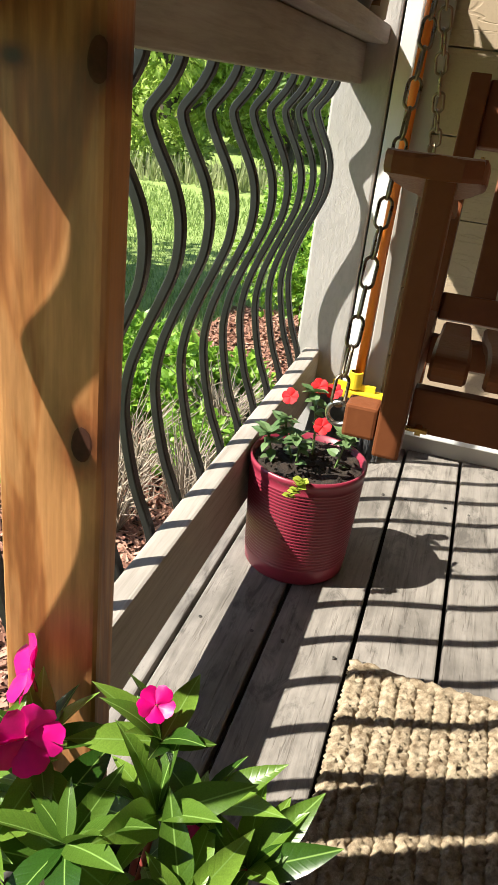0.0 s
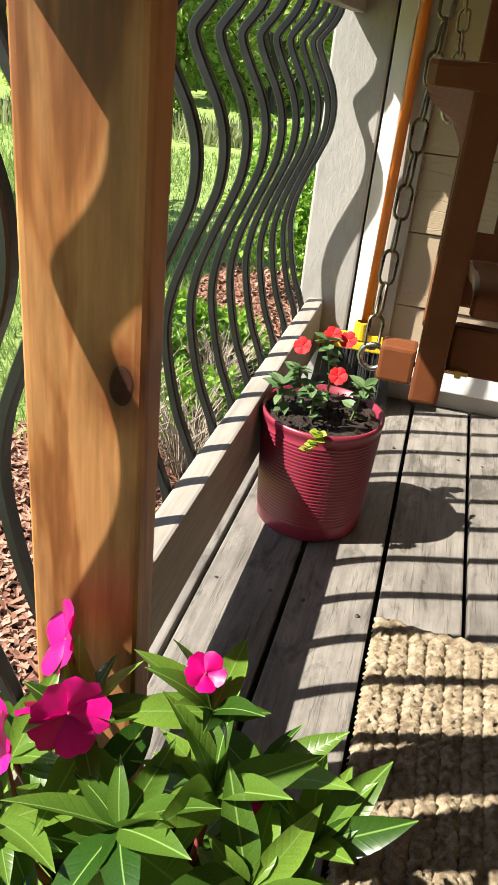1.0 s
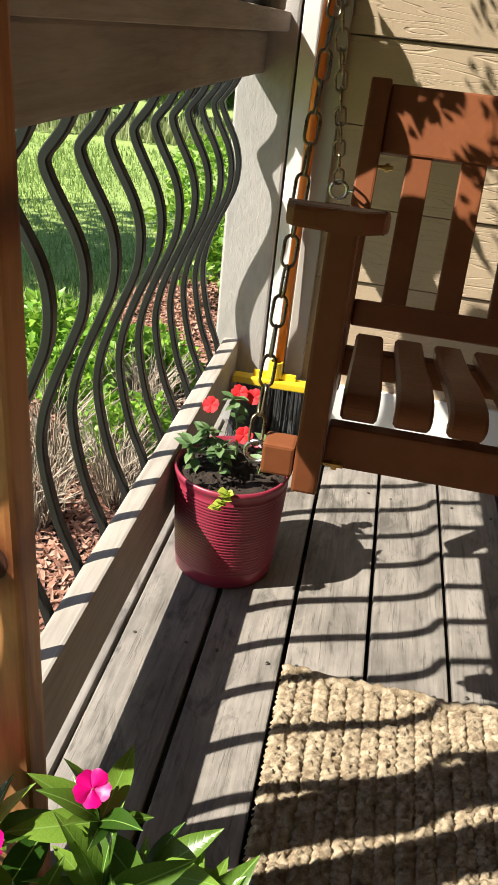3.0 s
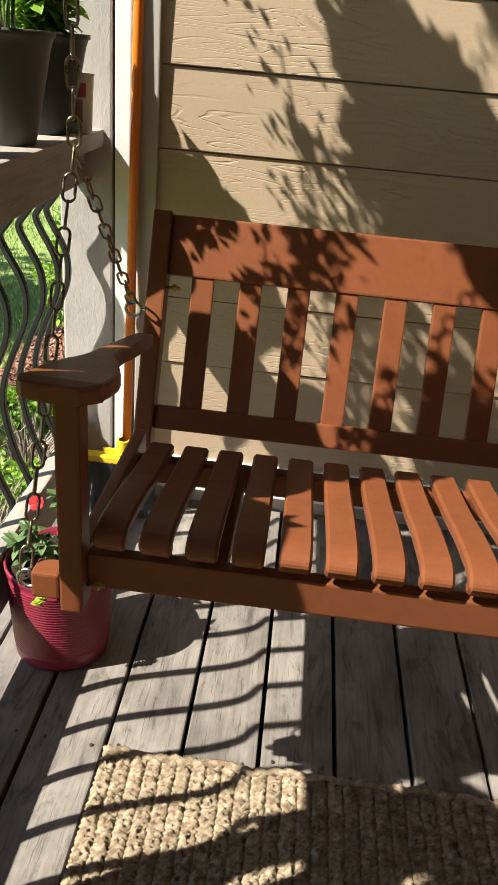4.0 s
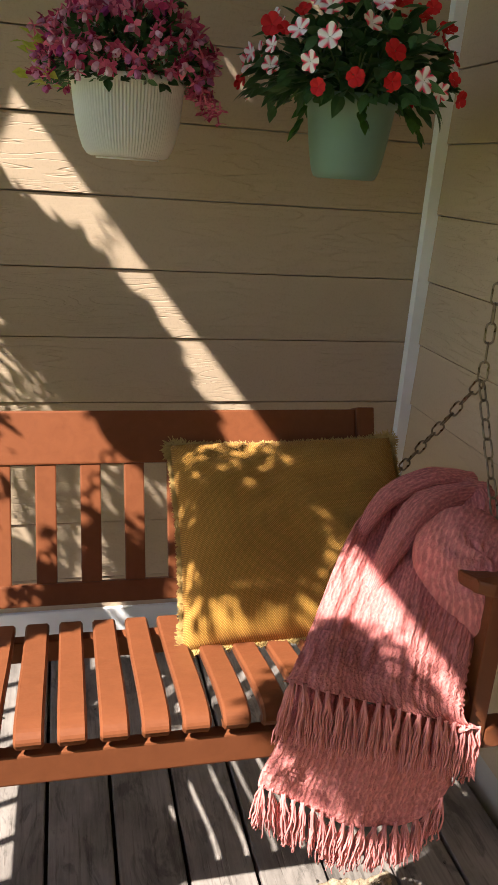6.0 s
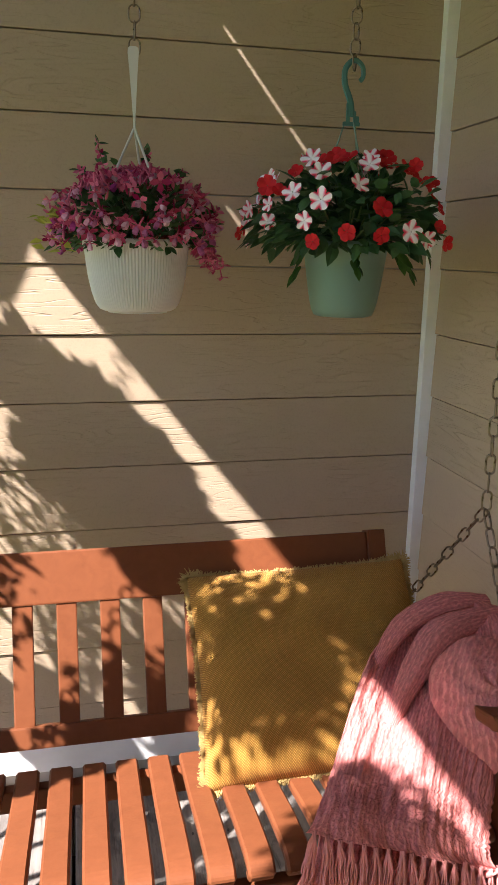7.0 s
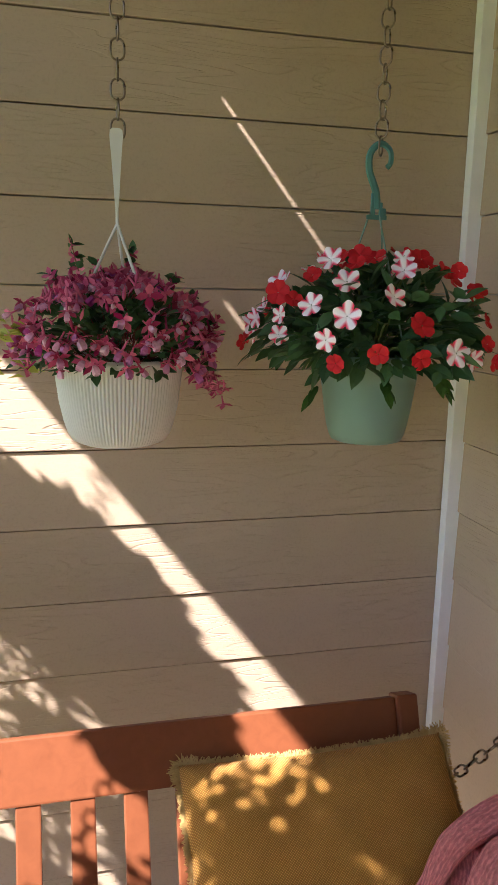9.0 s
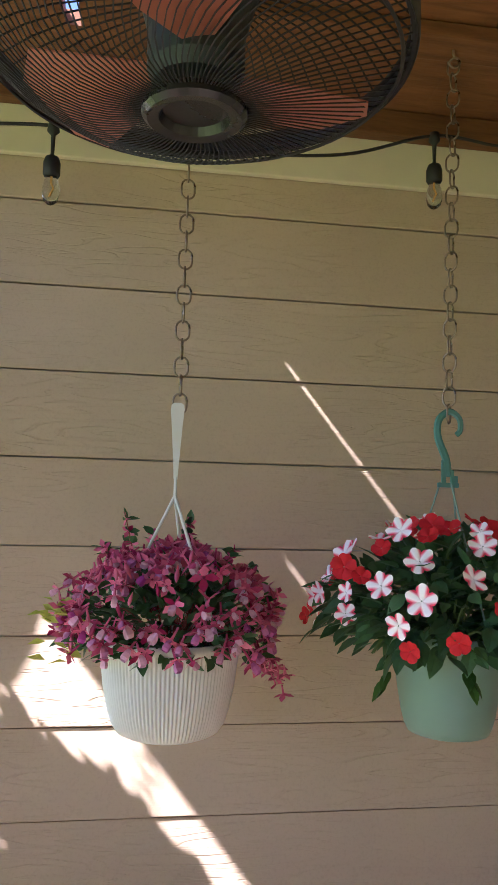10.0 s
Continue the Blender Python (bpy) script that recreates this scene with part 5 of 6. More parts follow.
def green_basket(x, y):
    ob = tagged(empty("hanging_basket", pose(x, y, 0)), "sage green plastic hanging basket of red and white impatiens", "hanging basket", "hanging baskets")
    bm = bmesh.new()
    prof = [(0.001, 1.383), (0.058, 1.383), (0.066, 1.386), (0.071, 1.396), (0.076, 1.415), (0.082, 1.45), (0.0875, 1.49), (0.092, 1.525)]
    lathe(bm, prof + [(0.096, 1.526), (0.098, 1.546), (0.094, 1.546), (0.088, 1.51), (0.066, 1.395), (0.001, 1.392)], 64)
    part("pot", bm, M_gpot, ob, smooth=True)
    soil_disc(0.088, 1.526, ob, 8)
    rng = random.Random(17)
    leaves, st = [], bmesh.new()
    for k in range(560):
        p, d = dome(rng, (0, 0, 1.555), 0.205, 0.160, -0.16)
        p = Vector((0, 0, 1.545)) + (p - Vector((0, 0, 1.545))) * rng.uniform(0.6, 1.0)
        if math.hypot(p.x, p.y) < 0.103 and p.z < 1.54:
            continue
        leaves.append(aim(p, d + Vector((rng.uniform(-0.7, 0.7), rng.uniform(-0.7, 0.7), rng.uniform(-0.9, 0.1))), rng.uniform(0.030, 0.056), rng.uniform(-1, 1)))
    for k in range(420):    # inner leaves that close the crown
        p, d = dome(rng, (0, 0, 1.550), 0.150, 0.120, 0.0)
        p = Vector((0, 0, 1.550)) + (p - Vector((0, 0, 1.550))) * rng.uniform(0.25, 1.0)
        leaves.append(aim(p, d + Vector((rng.uniform(-0.9, 0.9), rng.uniform(-0.9, 0.9), rng.uniform(-0.6, 0.3))), rng.uniform(0.030, 0.052), rng.uniform(-1, 1)))
    for k in range(46):
        p, d = dome(rng, (0, 0, 1.545), 0.175, 0.150, -0.3)
        tube(st, spline([(d.x * 0.03, d.y * 0.03, 1.53), (p.x * 0.75, p.y * 0.75, 1.555 + max(0, p.z - 1.55) * 0.8), p], 3), 0.0018, 4)
    tagged(part("stem", st, M_greenstem, ob), kind="stuff")
    tagged(foliage("foliage", ob, M_leafdark, leaf_shape(0.2, 0.55, 0.15), leaves), kind="stuff")
    red = raw("red_flower", [tuple(np.array(q) * 0.0208) for q in FLOWER[0]], FLOWER[1], M_red, True)
    star = raw("star_flower", [tuple(np.array(q) * 0.0218) for q in STAR[0]], FLOWER[1], M_star, True)
    n = 0
    spots = []
    while n < 62:
        p, d = dome(rng, (0, 0, 1.555), 0.218, 0.178, -0.10)
        if d.y > 0.55 or any((p - q).length < 0.026 for q in spots):
            continue
        spots.append(p)
        face = (d + Vector((rng.uniform(-0.7, 0.7), -0.5, rng.uniform(-0.5, 0.5)))).normalized()
        shared("flower", star if rng.random() < 0.5 else red, ob, m=aim(p, face, rng.uniform(0.72, 1.15), rng.uniform(0, 6), True))
        n += 1
    # trailing sprigs
    mats = []
    for a0, L in ((-1.75, 0.045), (-0.9, 0.03), (-2.7, 0.07), (-0.35, 0.06)):
        for t in np.linspace(0, 1, 7):
            p = Vector((math.cos(a0) * (0.112 + 0.03 * t), math.sin(a0) * (0.112 + 0.03 * t), 1.54 - L * t))
            mats.append(aim(p, (math.cos(a0) + rng.uniform(-0.6, 0.6), math.sin(a0) + rng.uniform(-0.6, 0.6), -0.9), rng.uniform(0.028, 0.045), rng.uniform(-1, 1)))
    foliage("trailing_leaves", ob, M_leaf, leaf_shape(0.2, 0.52, 0.15), mats)
    bm = bmesh.new()
    for k in range(3):
        a = math.radians(-70 + 120 * k)
        tube(bm, [(0.094 * math.cos(a), 0.094 * math.sin(a), 1.540), (0.014 * math.cos(a), 0, 1.795)], 0.0018, 5)
    part("hanger_wire", bm, M_gpot, ob)
    bm = bmesh.new()
    for x0, x1, z0, z1 in ((-0.019, 0.019, 1.786, 1.794), (-0.012, -0.004, 1.792, 1.832), (0.004, 0.017, 1.792, 1.806), (-0.006, 0.010, 1.804, 1.816)):
        box(bm, x0, x1, -0.004, 0.004, z0, z1, 0.001)
    hookline = spline([(0.0, 0, 1.806), (-0.004, 0, 1.835), (-0.018, 0, 1.870), (-0.017, 0, 1.900), (0.002, 0, 1.916), (0.020, 0, 1.905), (0.022, 0, 1.885), (0.015, 0, 1.876)], 4)
    tube(bm, hookline, [0.0075 - 0.0001 * i for i in range(len(hookline))], 6)
    for v in bm.verts:
        v.co.y *= 0.55
    part("hook", bm, M_hook, ob, "blue-green plastic hook")
    return ob


def star_material():
    """White impatiens petals with a red stripe down each, by the flower's own radius and angle."""
    w = Nodes("red_and_white_petal", 0.45, spec=0.3)
    sp = w.t.nodes.new("ShaderNodeSeparateXYZ")
    w.link(w.co.outputs["Object"], sp.inputs[0])
    ang = w.n("Math", op="ARCTAN2")
    w.link(sp.outputs[1], ang.inputs[0])
    w.link(sp.outputs[0], ang.inputs[1])
    five = w.n("Math", op="MULTIPLY")
    five.inputs[1].default_value = 5.0
    w.link(ang.outputs[0], five.inputs[0])
    cs = w.n("Math", op="COSINE")
    w.link(five.outputs[0], cs.inputs[0])
    ln = w.n("VectorMath", op="LENGTH")
    w.link(w.co.outputs["Object"], ln.inputs[0])
    far = w.n("Math", op="MULTIPLY")
    far.inputs[1].default_value = 44.0
    w.link(ln.outputs["Value"], far.inputs[0])
    side = w.n("Math", op="MULTIPLY_ADD")
    side.inputs[1].default_value, side.inputs[2].default_value = -0.5, 0.5
    w.link(cs.outputs[0], side.inputs[0])
    edge = w.n("Math", op="MULTIPLY")
    w.link(side.outputs[0], edge.inputs[0])
    w.link(far.outputs[0], edge.inputs[1])
    c = w.ramp(edge.outputs[0], [(0.20, (0.92, 0.84, 0.87)), (0.36, (0.90, 0.45, 0.54)), (0.56, (0.80, 0.05, 0.11))])
    w.colour(c)
    return w.m


M_star = star_material()
M_hook = plain("blue_green_plastic", (0.07, 0.20, 0.19), 0.4, vary=0.12, scale=8)
white_basket(0.618, -0.352)
green_basket(1.080, -0.345)
BL = "thin bronzed chain of oval links holding a hanging basket"
chain("basket_chain", [((0.621, -0.350, 1.893), (0.626, -0.338, 2.555))], OVAL, 0.0300, BL, "basket chains")
chain("basket_chain", [((1.082, -0.343, 1.897), (1.092, -0.338, 2.555))], OVAL, 0.0300, BL, "basket chains", 1)
for hx in (0.626, 1.092):
    bm = bmesh.new()
    tube(bm, spline([(hx, -0.338, 2.580), (hx, -0.338, 2.562), (hx + 0.012, -0.338, 2.550), (hx, -0.338, 2.538), (hx - 0.011, -0.338, 2.548)], 4), 0.0022, 6)
    tagged(part("ceiling_hook", bm, M_chain, smooth=True), "small dark metal screw hook in the ceiling batten", "hook", "ceiling hooks")

# more baskets hang along the open side, known by their shadows on the siding, the cushion and the throw
def dark_basket(x, y, lift, seed, rx, rz, count, low, trails, label, wide=1.0, size=1.0, core=0.6, deep=1.0):
    ob = tagged(empty("hanging_basket", pose(x, y, lift)), label, "hanging basket", "hanging baskets")
    bm = bmesh.new()
    lathe(bm, [(r * wide, 1.84 - (1.84 - z) * min(1.0, wide * 1.1) * deep) for r, z in ((0.001, 1.68), (0.070, 1.68), (0.086, 1.715), (0.100, 1.80), (0.104, 1.84), (0.099, 1.84), (0.066, 1.69), (0.001, 1.69))], 40)
    part("pot", bm, M_greypot, ob, smooth=True)
    rng = random.Random(seed)
    mats, mid = [], Vector((0, 0, 1.84))
    for k in range(count):
        p, d = dome(rng, mid, rx, rz, low)
        p = mid + (p - mid) * rng.uniform(core, 1.12)
        mats.append(aim(p, d + Vector((rng.uniform(-0.8, 0.8), rng.uniform(-0.8, 0.8), rng.uniform(-0.9, 0.3))), size * rng.uniform(0.022, 0.042), rng.uniform(-1, 1)))
    for k in range(trails):
        a, L = rng.uniform(0, 6.28), rng.uniform(0.08, 0.20)
        for t in np.linspace(0, 1, 9):
            p = Vector((math.cos(a) * (0.125 + 0.05 * t), math.sin(a) * (0.125 + 0.05 * t), 1.83 - L * t))
            mats.append(aim(p, (math.cos(a + rng.uniform(-1, 1)), math.sin(a + rng.uniform(-1, 1)), -0.5), size * rng.uniform(0.025, 0.04), rng.uniform(-1, 1)))
    tagged(foliage("foliage", ob, M_leaf, leaf_shape(0.2, 0.62, 0.2), mats), kind="stuff")
    bm = bmesh.new()
    for k in range(3):
        a = math.radians(30 + 120 * k)
        tube(bm, [(0.110 * math.cos(a), 0.110 * math.sin(a), 1.835), (0.0, 0.0, 2.0)], 0.0018, 5)
    part("hanger", bm, M_iron, ob)
    chain("basket_chain", [((x, y, 1.99 + lift), (x, y, 2.60))], OVAL, 0.0300, BL, "basket chains")


dark_basket(-0.26, -0.450, 0.165, 40, 0.130, 0.125, 1500, -0.02, 2, "dark hanging basket of trailing leafy plants by the corner post", 1.3)
dark_basket(-0.26, -0.216, 0.465, 45, 0.060, 0.030, 300, 0.0, 0, "dark hanging basket of leafy plants high beside the corner post", 1.1, deep=1.4)
dark_basket(-0.26, -0.900, 0.230, 43, 0.085, 0.115, 1200, -0.5, 2, "dark hanging basket of leafy plants above the railing", 0.7)
dark_basket(-0.26, -1.235, 0.290, 41, 0.180, 0.185, 3000, -0.8, 1, "small dark hanging basket of feathery trailing plants above the railing", 0.6, 0.8, 0.3)
dark_basket(-0.26, -1.665, 0.235, 42, 0.125, 0.115, 2000, -0.8, 1, "small dark hanging basket of loose leafy plants above the railing", 0.5, 0.8, 0.3)
dark_basket(-0.26, -2.060, 0.02, 44, 0.150, 0.15, 1800, -0.8, 6, "dark hanging basket of loose leafy plants above the railing", 0.6, 0.8, 0.3)

# ---- broom ----
broom = tagged(empty("push_broom", pose(-0.160, -0.078, 0)), "push broom with yellow head, grey bristles and orange pole", "broom")
bm = bmesh.new()
vs = box(bm, -0.105, 0.086, -0.026, 0.026, 0.150, 0.170, 0.004)
for v in vs:
    v.co.z += 0.010 * (1 - abs(v.co.x) / 0.1) - 0.002
    v.co.y *= 1.0 - 0.35 * abs(v.co.x) / 0.1
part("head", bm, M_yellow, broom, "yellow plastic broom head")
bm = bmesh.new()
lathe(bm, [(0.013, 0.172), (0.020, 0.174), (0.0175, 0.215), (0.0135, 0.216)], 20, pose(0, 0.006, 0))
box(bm, -0.055, 0.055, -0.004, 0.004, 0.168, 0.186, 0.002, pose(0, 0.004, 0))
part("socket", bm, M_yellow, broom, "yellow plastic socket", smooth=False)
bm = bmesh.new()
lathe(bm, [(0.001, 0.18), (0.0115, 0.18), (0.0115, 1.44), (0.009, 1.455), (0.001, 1.456)], 16, pose(0.004, 0.012, 0, -1.6, 0.6, 0))
part("pole", bm, M_orange, broom, "orange coated metal pole", smooth=True)
rng = random.Random(6)
bm = bmesh.new()
for k in range(420):
    x, y = rng.uniform(-0.094, 0.080), rng.uniform(-0.020, 0.020)
    fx = x * 1.12 + rng.uniform(-0.006, 0.006)
    tube(bm, [(x, y, 0.152), ((x + fx) / 2, y * 1.3, 0.07), (fx, y * 1.7 - 0.012 + rng.uniform(-0.006, 0.006), 0.003)], 0.0013, 3)
part("bristles", bm, M_bristle, broom, "grey plastic bristles")

# ---- string lights ----
lights = tagged(empty("string_lights"), "black cable string lights with clear bulbs strung below the ceiling", "string lights")
YB = -0.115
bm = bmesh.new()
cable = spline([(-0.10, YB, 2.47), (0.10, YB, 2.448), (0.375, YB, 2.470), (0.70, YB, 2.452), (0.95, YB, 2.468), (1.148, YB, 2.528), (1.30, YB, 2.520), (SIDE_X - 0.005, YB + 0.01, 2.545)], 8)
tube(bm, cable, 0.0034, 6)
part("cable", bm, M_black, lights, smooth=True)
glass = bpy.data.materials.new("clear_bulb_glass")
glass.use_nodes = True
gb = glass.node_tree.nodes["Principled BSDF"]
gb.inputs["Transmission Weight"].default_value, gb.inputs["Roughness"].default_value, gb.inputs["IOR"].default_value = 1.0, 0.02, 1.45
M_filament = plain("amber_filament", (0.80, 0.42, 0.08), 0.4)
for bx, bz in ((0.375, 2.470), (1.148, 2.528)):
    drop = empty("lamp_drop", pose(bx, YB, bz))
    drop.parent = lights
    bm = bmesh.new()
    lathe(bm, [(0.001, 0.006), (0.010, 0.005), (0.012, -0.012), (0.0045, -0.02), (0.0035, -0.055), (0.004, -0.060), (0.0125, -0.064), (0.0165, -0.075), (0.0165, -0.098), (0.013, -0.104), (0.001, -0.104)], 16)
    part("socket", bm, M_black, drop, "black rubber lamp socket", smooth=True)
    bm = bmesh.new()
    lathe(bm, [(0.0105, -0.100), (0.0118, -0.108), (0.0158, -0.122), (0.0170, -0.136), (0.0135, -0.150), (0.006, -0.157), (0.001, -0.158)], 20)
    g = part("bulb", bm, glass, drop, "clear glass bulb", smooth=True)
    g.visible_shadow = False
    bm = bmesh.new()
    tube(bm, [(0, 0, -0.104), (0, 0, -0.118), (0.003, 0, -0.128), (-0.002, 0, -0.142)], 0.0016, 5)
    part("filament", bm, M_filament, drop, "amber filament")

# ---- ceiling fan ----
fan = tagged(empty("ceiling_fan", pose(0.600, -0.800, 2.222)), "black caged fan with brown blades hanging face down from the ceiling", "fan")
R, DEPTH = 0.228, 0.062
bm = bmesh.new()
for rr, zz, w in ((R, 0.0, 0.0045), (R, 0.020, 0.0045), (R - 0.012, -0.018, 0.0022)):
    tube(bm, [(rr * math.cos(a), rr * math.sin(a), zz) for a in np.linspace(0, 2 * math.pi, 65)[:-1]], w, 6, closed=True)
lathe(bm, [(R + 0.003, -0.006), (R + 0.005, 0.0), (R + 0.005, 0.022), (R + 0.002, 0.027), (R - 0.001, 0.020), (R - 0.001, -0.002), (R + 0.003, -0.006)], 72)
part("rim", bm, M_black, fan, "black metal cage rim", smooth=True)
bm = bmesh.new()
for k in range(110):
    a0 = 2 * math.pi * k / 110
    pts = []
    for t in np.linspace(0, 1, 8):
        rr = 0.042 + (R - 0.042) * t
        a = a0 + 0.55 * t * t
        pts.append((rr * math.cos(a), rr * math.sin(a), -DEPTH * (1 - t ** 3)))
    tube(bm, pts, 0.0009, 4)
tagged(part("front_guard", bm, M_black, fan, "black wire front guard"), kind="stuff")
bm = bmesh.new()
for k in range(60):
    a0 = 2 * math.pi * k / 60
    tube(bm, [((0.06 + (R - 0.06) * t) * math.cos(a0 + 0.3 * t), (0.06 + (R - 0.06) * t) * math.sin(a0 + 0.3 * t), 0.020 + 0.055 * (1 - t ** 3)) for t in np.linspace(0, 1, 6)], 0.0011, 4)
tagged(part("rear_guard", bm, M_black, fan, "black wire rear guard"), kind="stuff")
bm = bmesh.new()
lathe(bm, [(0.001, -0.062), (0.034, -0.062), (0.038, -0.071), (0.050, -0.073), (0.056, -0.068), (0.056, -0.058), (0.050, -0.054), (0.001, -0.054)], 32)
part("front_cap", bm, plain("glossy_black_plastic", (0.02, 0.02, 0.02), 0.25), fan, "black round front cap", smooth=False)
bm = bmesh.new()
lathe(bm, [(0.001, -0.035), (0.045, -0.035), (0.052, -0.020), (0.052, 0.02), (0.060, 0.05), (0.068, 0.075), (0.068, 0.16), (0.055, 0.18), (0.020, 0.185), (0.018, 0.376), (0.001, 0.376)], 32)
part("motor", bm, plain("dark_teal_motor_housing", (0.035, 0.05, 0.052), 0.45), fan, "dark motor housing and stem", smooth=False)
M_blade_fan = plain("copper_brown_blade", (0.42, 0.15, 0.085), 0.45, vary=0.15)
for k in range(3):
    bm = bmesh.new()
    a0 = 2 * math.pi * k / 3 + 0.5
    top, bot = [], []
    outl = [(0.045, -0.28), (0.12, -0.52), (0.19, -0.50), (0.205, -0.30), (0.205, 0.15), (0.18, 0.38), (0.11, 0.36), (0.045, 0.28)]
    for r, t in outl:
        z = -0.010 + 0.045 * t * (r / 0.2)
        x, y = r * math.cos(a0 + t), r * math.sin(a0 + t)
        top.append(bm.verts.new((x, y, z + 0.0012)))
        bot.append(bm.verts.new((x, y, z - 0.0012)))
    bm.faces.new(top)
    bm.faces.new(bot)
    for i in range(8):
        bm.faces.new((top[i], top[(i + 1) % 8], bot[(i + 1) % 8], bot[i]))
    part("blade", bm, M_blade_fan, fan, "copper brown plastic blade")

# ---- garden ----
def leaf_cloud(name, parent, material, blobs, count, size, seed, label=""):
    """Many small leaves on uneven clumps, with gaps."""
    rng = random.Random(seed)
    mats = []
    for k in range(count):
        c, r = blobs[rng.randrange(len(blobs))]
        d = Vector((rng.gauss(0, 1), rng.gauss(0, 1), rng.gauss(0, 1))).normalized()
        rr = r * (1 + 0.35 * noise.noise(d * 2.3 + Vector(c))) * rng.uniform(0.62, 1.03)
        mats.append(aim(Vector(c) + d * rr, d + Vector((rng.uniform(-1, 1), rng.uniform(-1, 1), rng.uniform(-1, 0.6))), size * rng.uniform(0.6, 1.3), rng.uniform(-1.5, 1.5)))
    v, f = instances(*LITTLE, mats)
    ob = shared(name, raw(name, v, f, material), parent)
    if label:
        ob["label"] = label
    return ob


def tree(x, y, h, r, material, seed, label, count=5000, size=0.12, low=0.1, base=None):
    z0 = GROUND + 5.0 * smoothstep(10, 60, math.hypot(x + 3, y - 4)) if base is None else base
    ob = tagged(empty("tree", pose(x, y, z0 - 0.05)), label, "tree", "trees behind the lawn")
    rng = random.Random(seed)
    bm = bmesh.new()
    tube(bm, spline([(0, 0, 0), (0.05 * r, 0, h * 0.35), (-0.03 * r, 0.02 * r, h * 0.85)], 4), [0.09 * r * (1 - 0.09 * i) for i in range(9)], 8)
    blobs = []
    for k in range(16):
        a, t = rng.uniform(0, 6.28), rng.uniform(low, 1)
        rad = r * (0.85 - 0.5 * abs(t - 0.45))
        c = Vector((rad * 0.75 * math.cos(a), rad * 0.75 * math.sin(a), h * (0.10 + 0.82 * t)))
        blobs.append((c, r * rng.uniform(0.26, 0.44)))
        tube(bm, spline([(0, 0, c.z * 0.55), c * 0.6 + Vector((0, 0, c.z * 0.2)), c], 3), [0.03 * r, 0.025 * r, 0.02 * r, 0.016 * r, 0.012 * r, 0.008 * r, 0.005 * r], 5)
    part("trunk", bm, M_bark, ob)
    leaf_cloud("crown", ob, material, blobs, count, size, seed)
    return ob


tree(-4.6, 9.2, 3.0, 1.35, M_treeleaf, 1, "bright green bushy tree beyond the lawn", 9000, 0.13, 0.0)
tree(-3.0, 10.6, 2.4, 1.2, M_treeleaf, 2, "bright green bushy tree beyond the lawn", 6000, 0.12, 0.0)
tree(-3.6, 14.5, 3.6, 2.2, M_darktree, 3, "tree at the wood edge, its leaves coloured darker for shade", 6000, 0.2, 0.0)
tree(-1.2, 15.5, 3.4, 2.2, M_darktree, 4, "tree at the wood edge, its leaves coloured darker for shade", 6000, 0.2, 0.0)
tree(-7.2, 13.0, 4.2, 2.2, M_treeleaf, 5, "bright green tree beyond the lawn", 6000, 0.2, 0.0)
tree(-8.0, 8.0, 3.6, 1.7, M_treeleaf, 6, "bright green bushy tree beyond the lawn", 5000, 0.16, 0.0)
tree(-5.4, 19.0, 6.0, 3.2, M_darktree, 7, "tree at the wood edge, its leaves coloured darker for shade", 6000, 0.28, 0.0)
tree(-10.5, 17.0, 6.0, 3.4, M_treeleaf, 8, "bright green tree beyond the lawn", 6000, 0.28, 0.0)
tree(0.6, 18.0, 6.0, 3.2, M_darktree, 9, "tree at the wood edge, its leaves coloured darker for shade", 5000, 0.28, 0.0)
tree(-4.5, 2.0, 4.6, 1.3, M_treeleaf, 10, "green garden tree shading a strip of the lawn", 7000, 0.12, 0.5)
tree(-14.0, 6.0, 6.0, 3.2, M_treeleaf, 11, "bright green tree beyond the lawn", 5000, 0.28, 0.0)

# reeds at the lawn's far edge
rng = random.Random(70)
v, f = [], []
for k in range(2600):
    t = rng.random()
    x, y = -7.5 + 7.5 * t + rng.uniform(-0.4, 0.4), 7.3 + 1.6 * t + rng.uniform(-0.35, 0.5)
    h, a = rng.uniform(0.12, 0.40), rng.uniform(0, 6.28)
    dx, dy = 0.014 * math.cos(a), 0.014 * math.sin(a)
    lx, ly = rng.uniform(-0.12, 0.12), rng.uniform(-0.12, 0.12)
    b = len(v)
    v += [(x - dx, y - dy, GROUND - 0.05), (x + dx, y + dy, GROUND - 0.05), (x + lx * 0.5 + dx * 0.8, y + ly * 0.5 + dy * 0.8, GROUND + h * 0.6), (x + lx * 0.5 - dx * 0.8, y + ly * 0.5 - dy * 0.8, GROUND + h * 0.6), (x + lx, y + ly, GROUND + h)]
    f += [(b, b + 1, b + 2, b + 3), (b + 3, b + 2, b + 4)]
tagged(shared("reeds", raw("reeds", v, f, M_reed)), "pale tall grass and reeds along the lawn edge", "reeds", kind="stuff")

# grass blades
v, f = [], []
for k in range(30000):
    y = -0.4 + 7.8 * rng.random() ** 1.3
    x = -0.55 - (0.9 + 0.62 * (y + 1.9)) * rng.random()
    if -1.25 + rng.gauss(0, 0.025) < x and y < 2.65:
        continue
    h, a = rng.uniform(0.012, 0.040), rng.uniform(0, 6.28)
    w = 0.004 + 0.0010 * max(y, 0)
    dx, dy = w * math.cos(a), w * math.sin(a)
    b = len(v)
    v += [(x - dx, y - dy, GROUND - 0.03), (x + dx, y + dy, GROUND - 0.03), (x + rng.uniform(-0.04, 0.04), y + rng.uniform(-0.04, 0.04), GROUND + 0.03 + h)]
    f.append((b, b + 1, b + 2))
tagged(shared("grass", raw("grass", v, f, M_blade)), "short green lawn grass blades", "grass", kind="stuff")

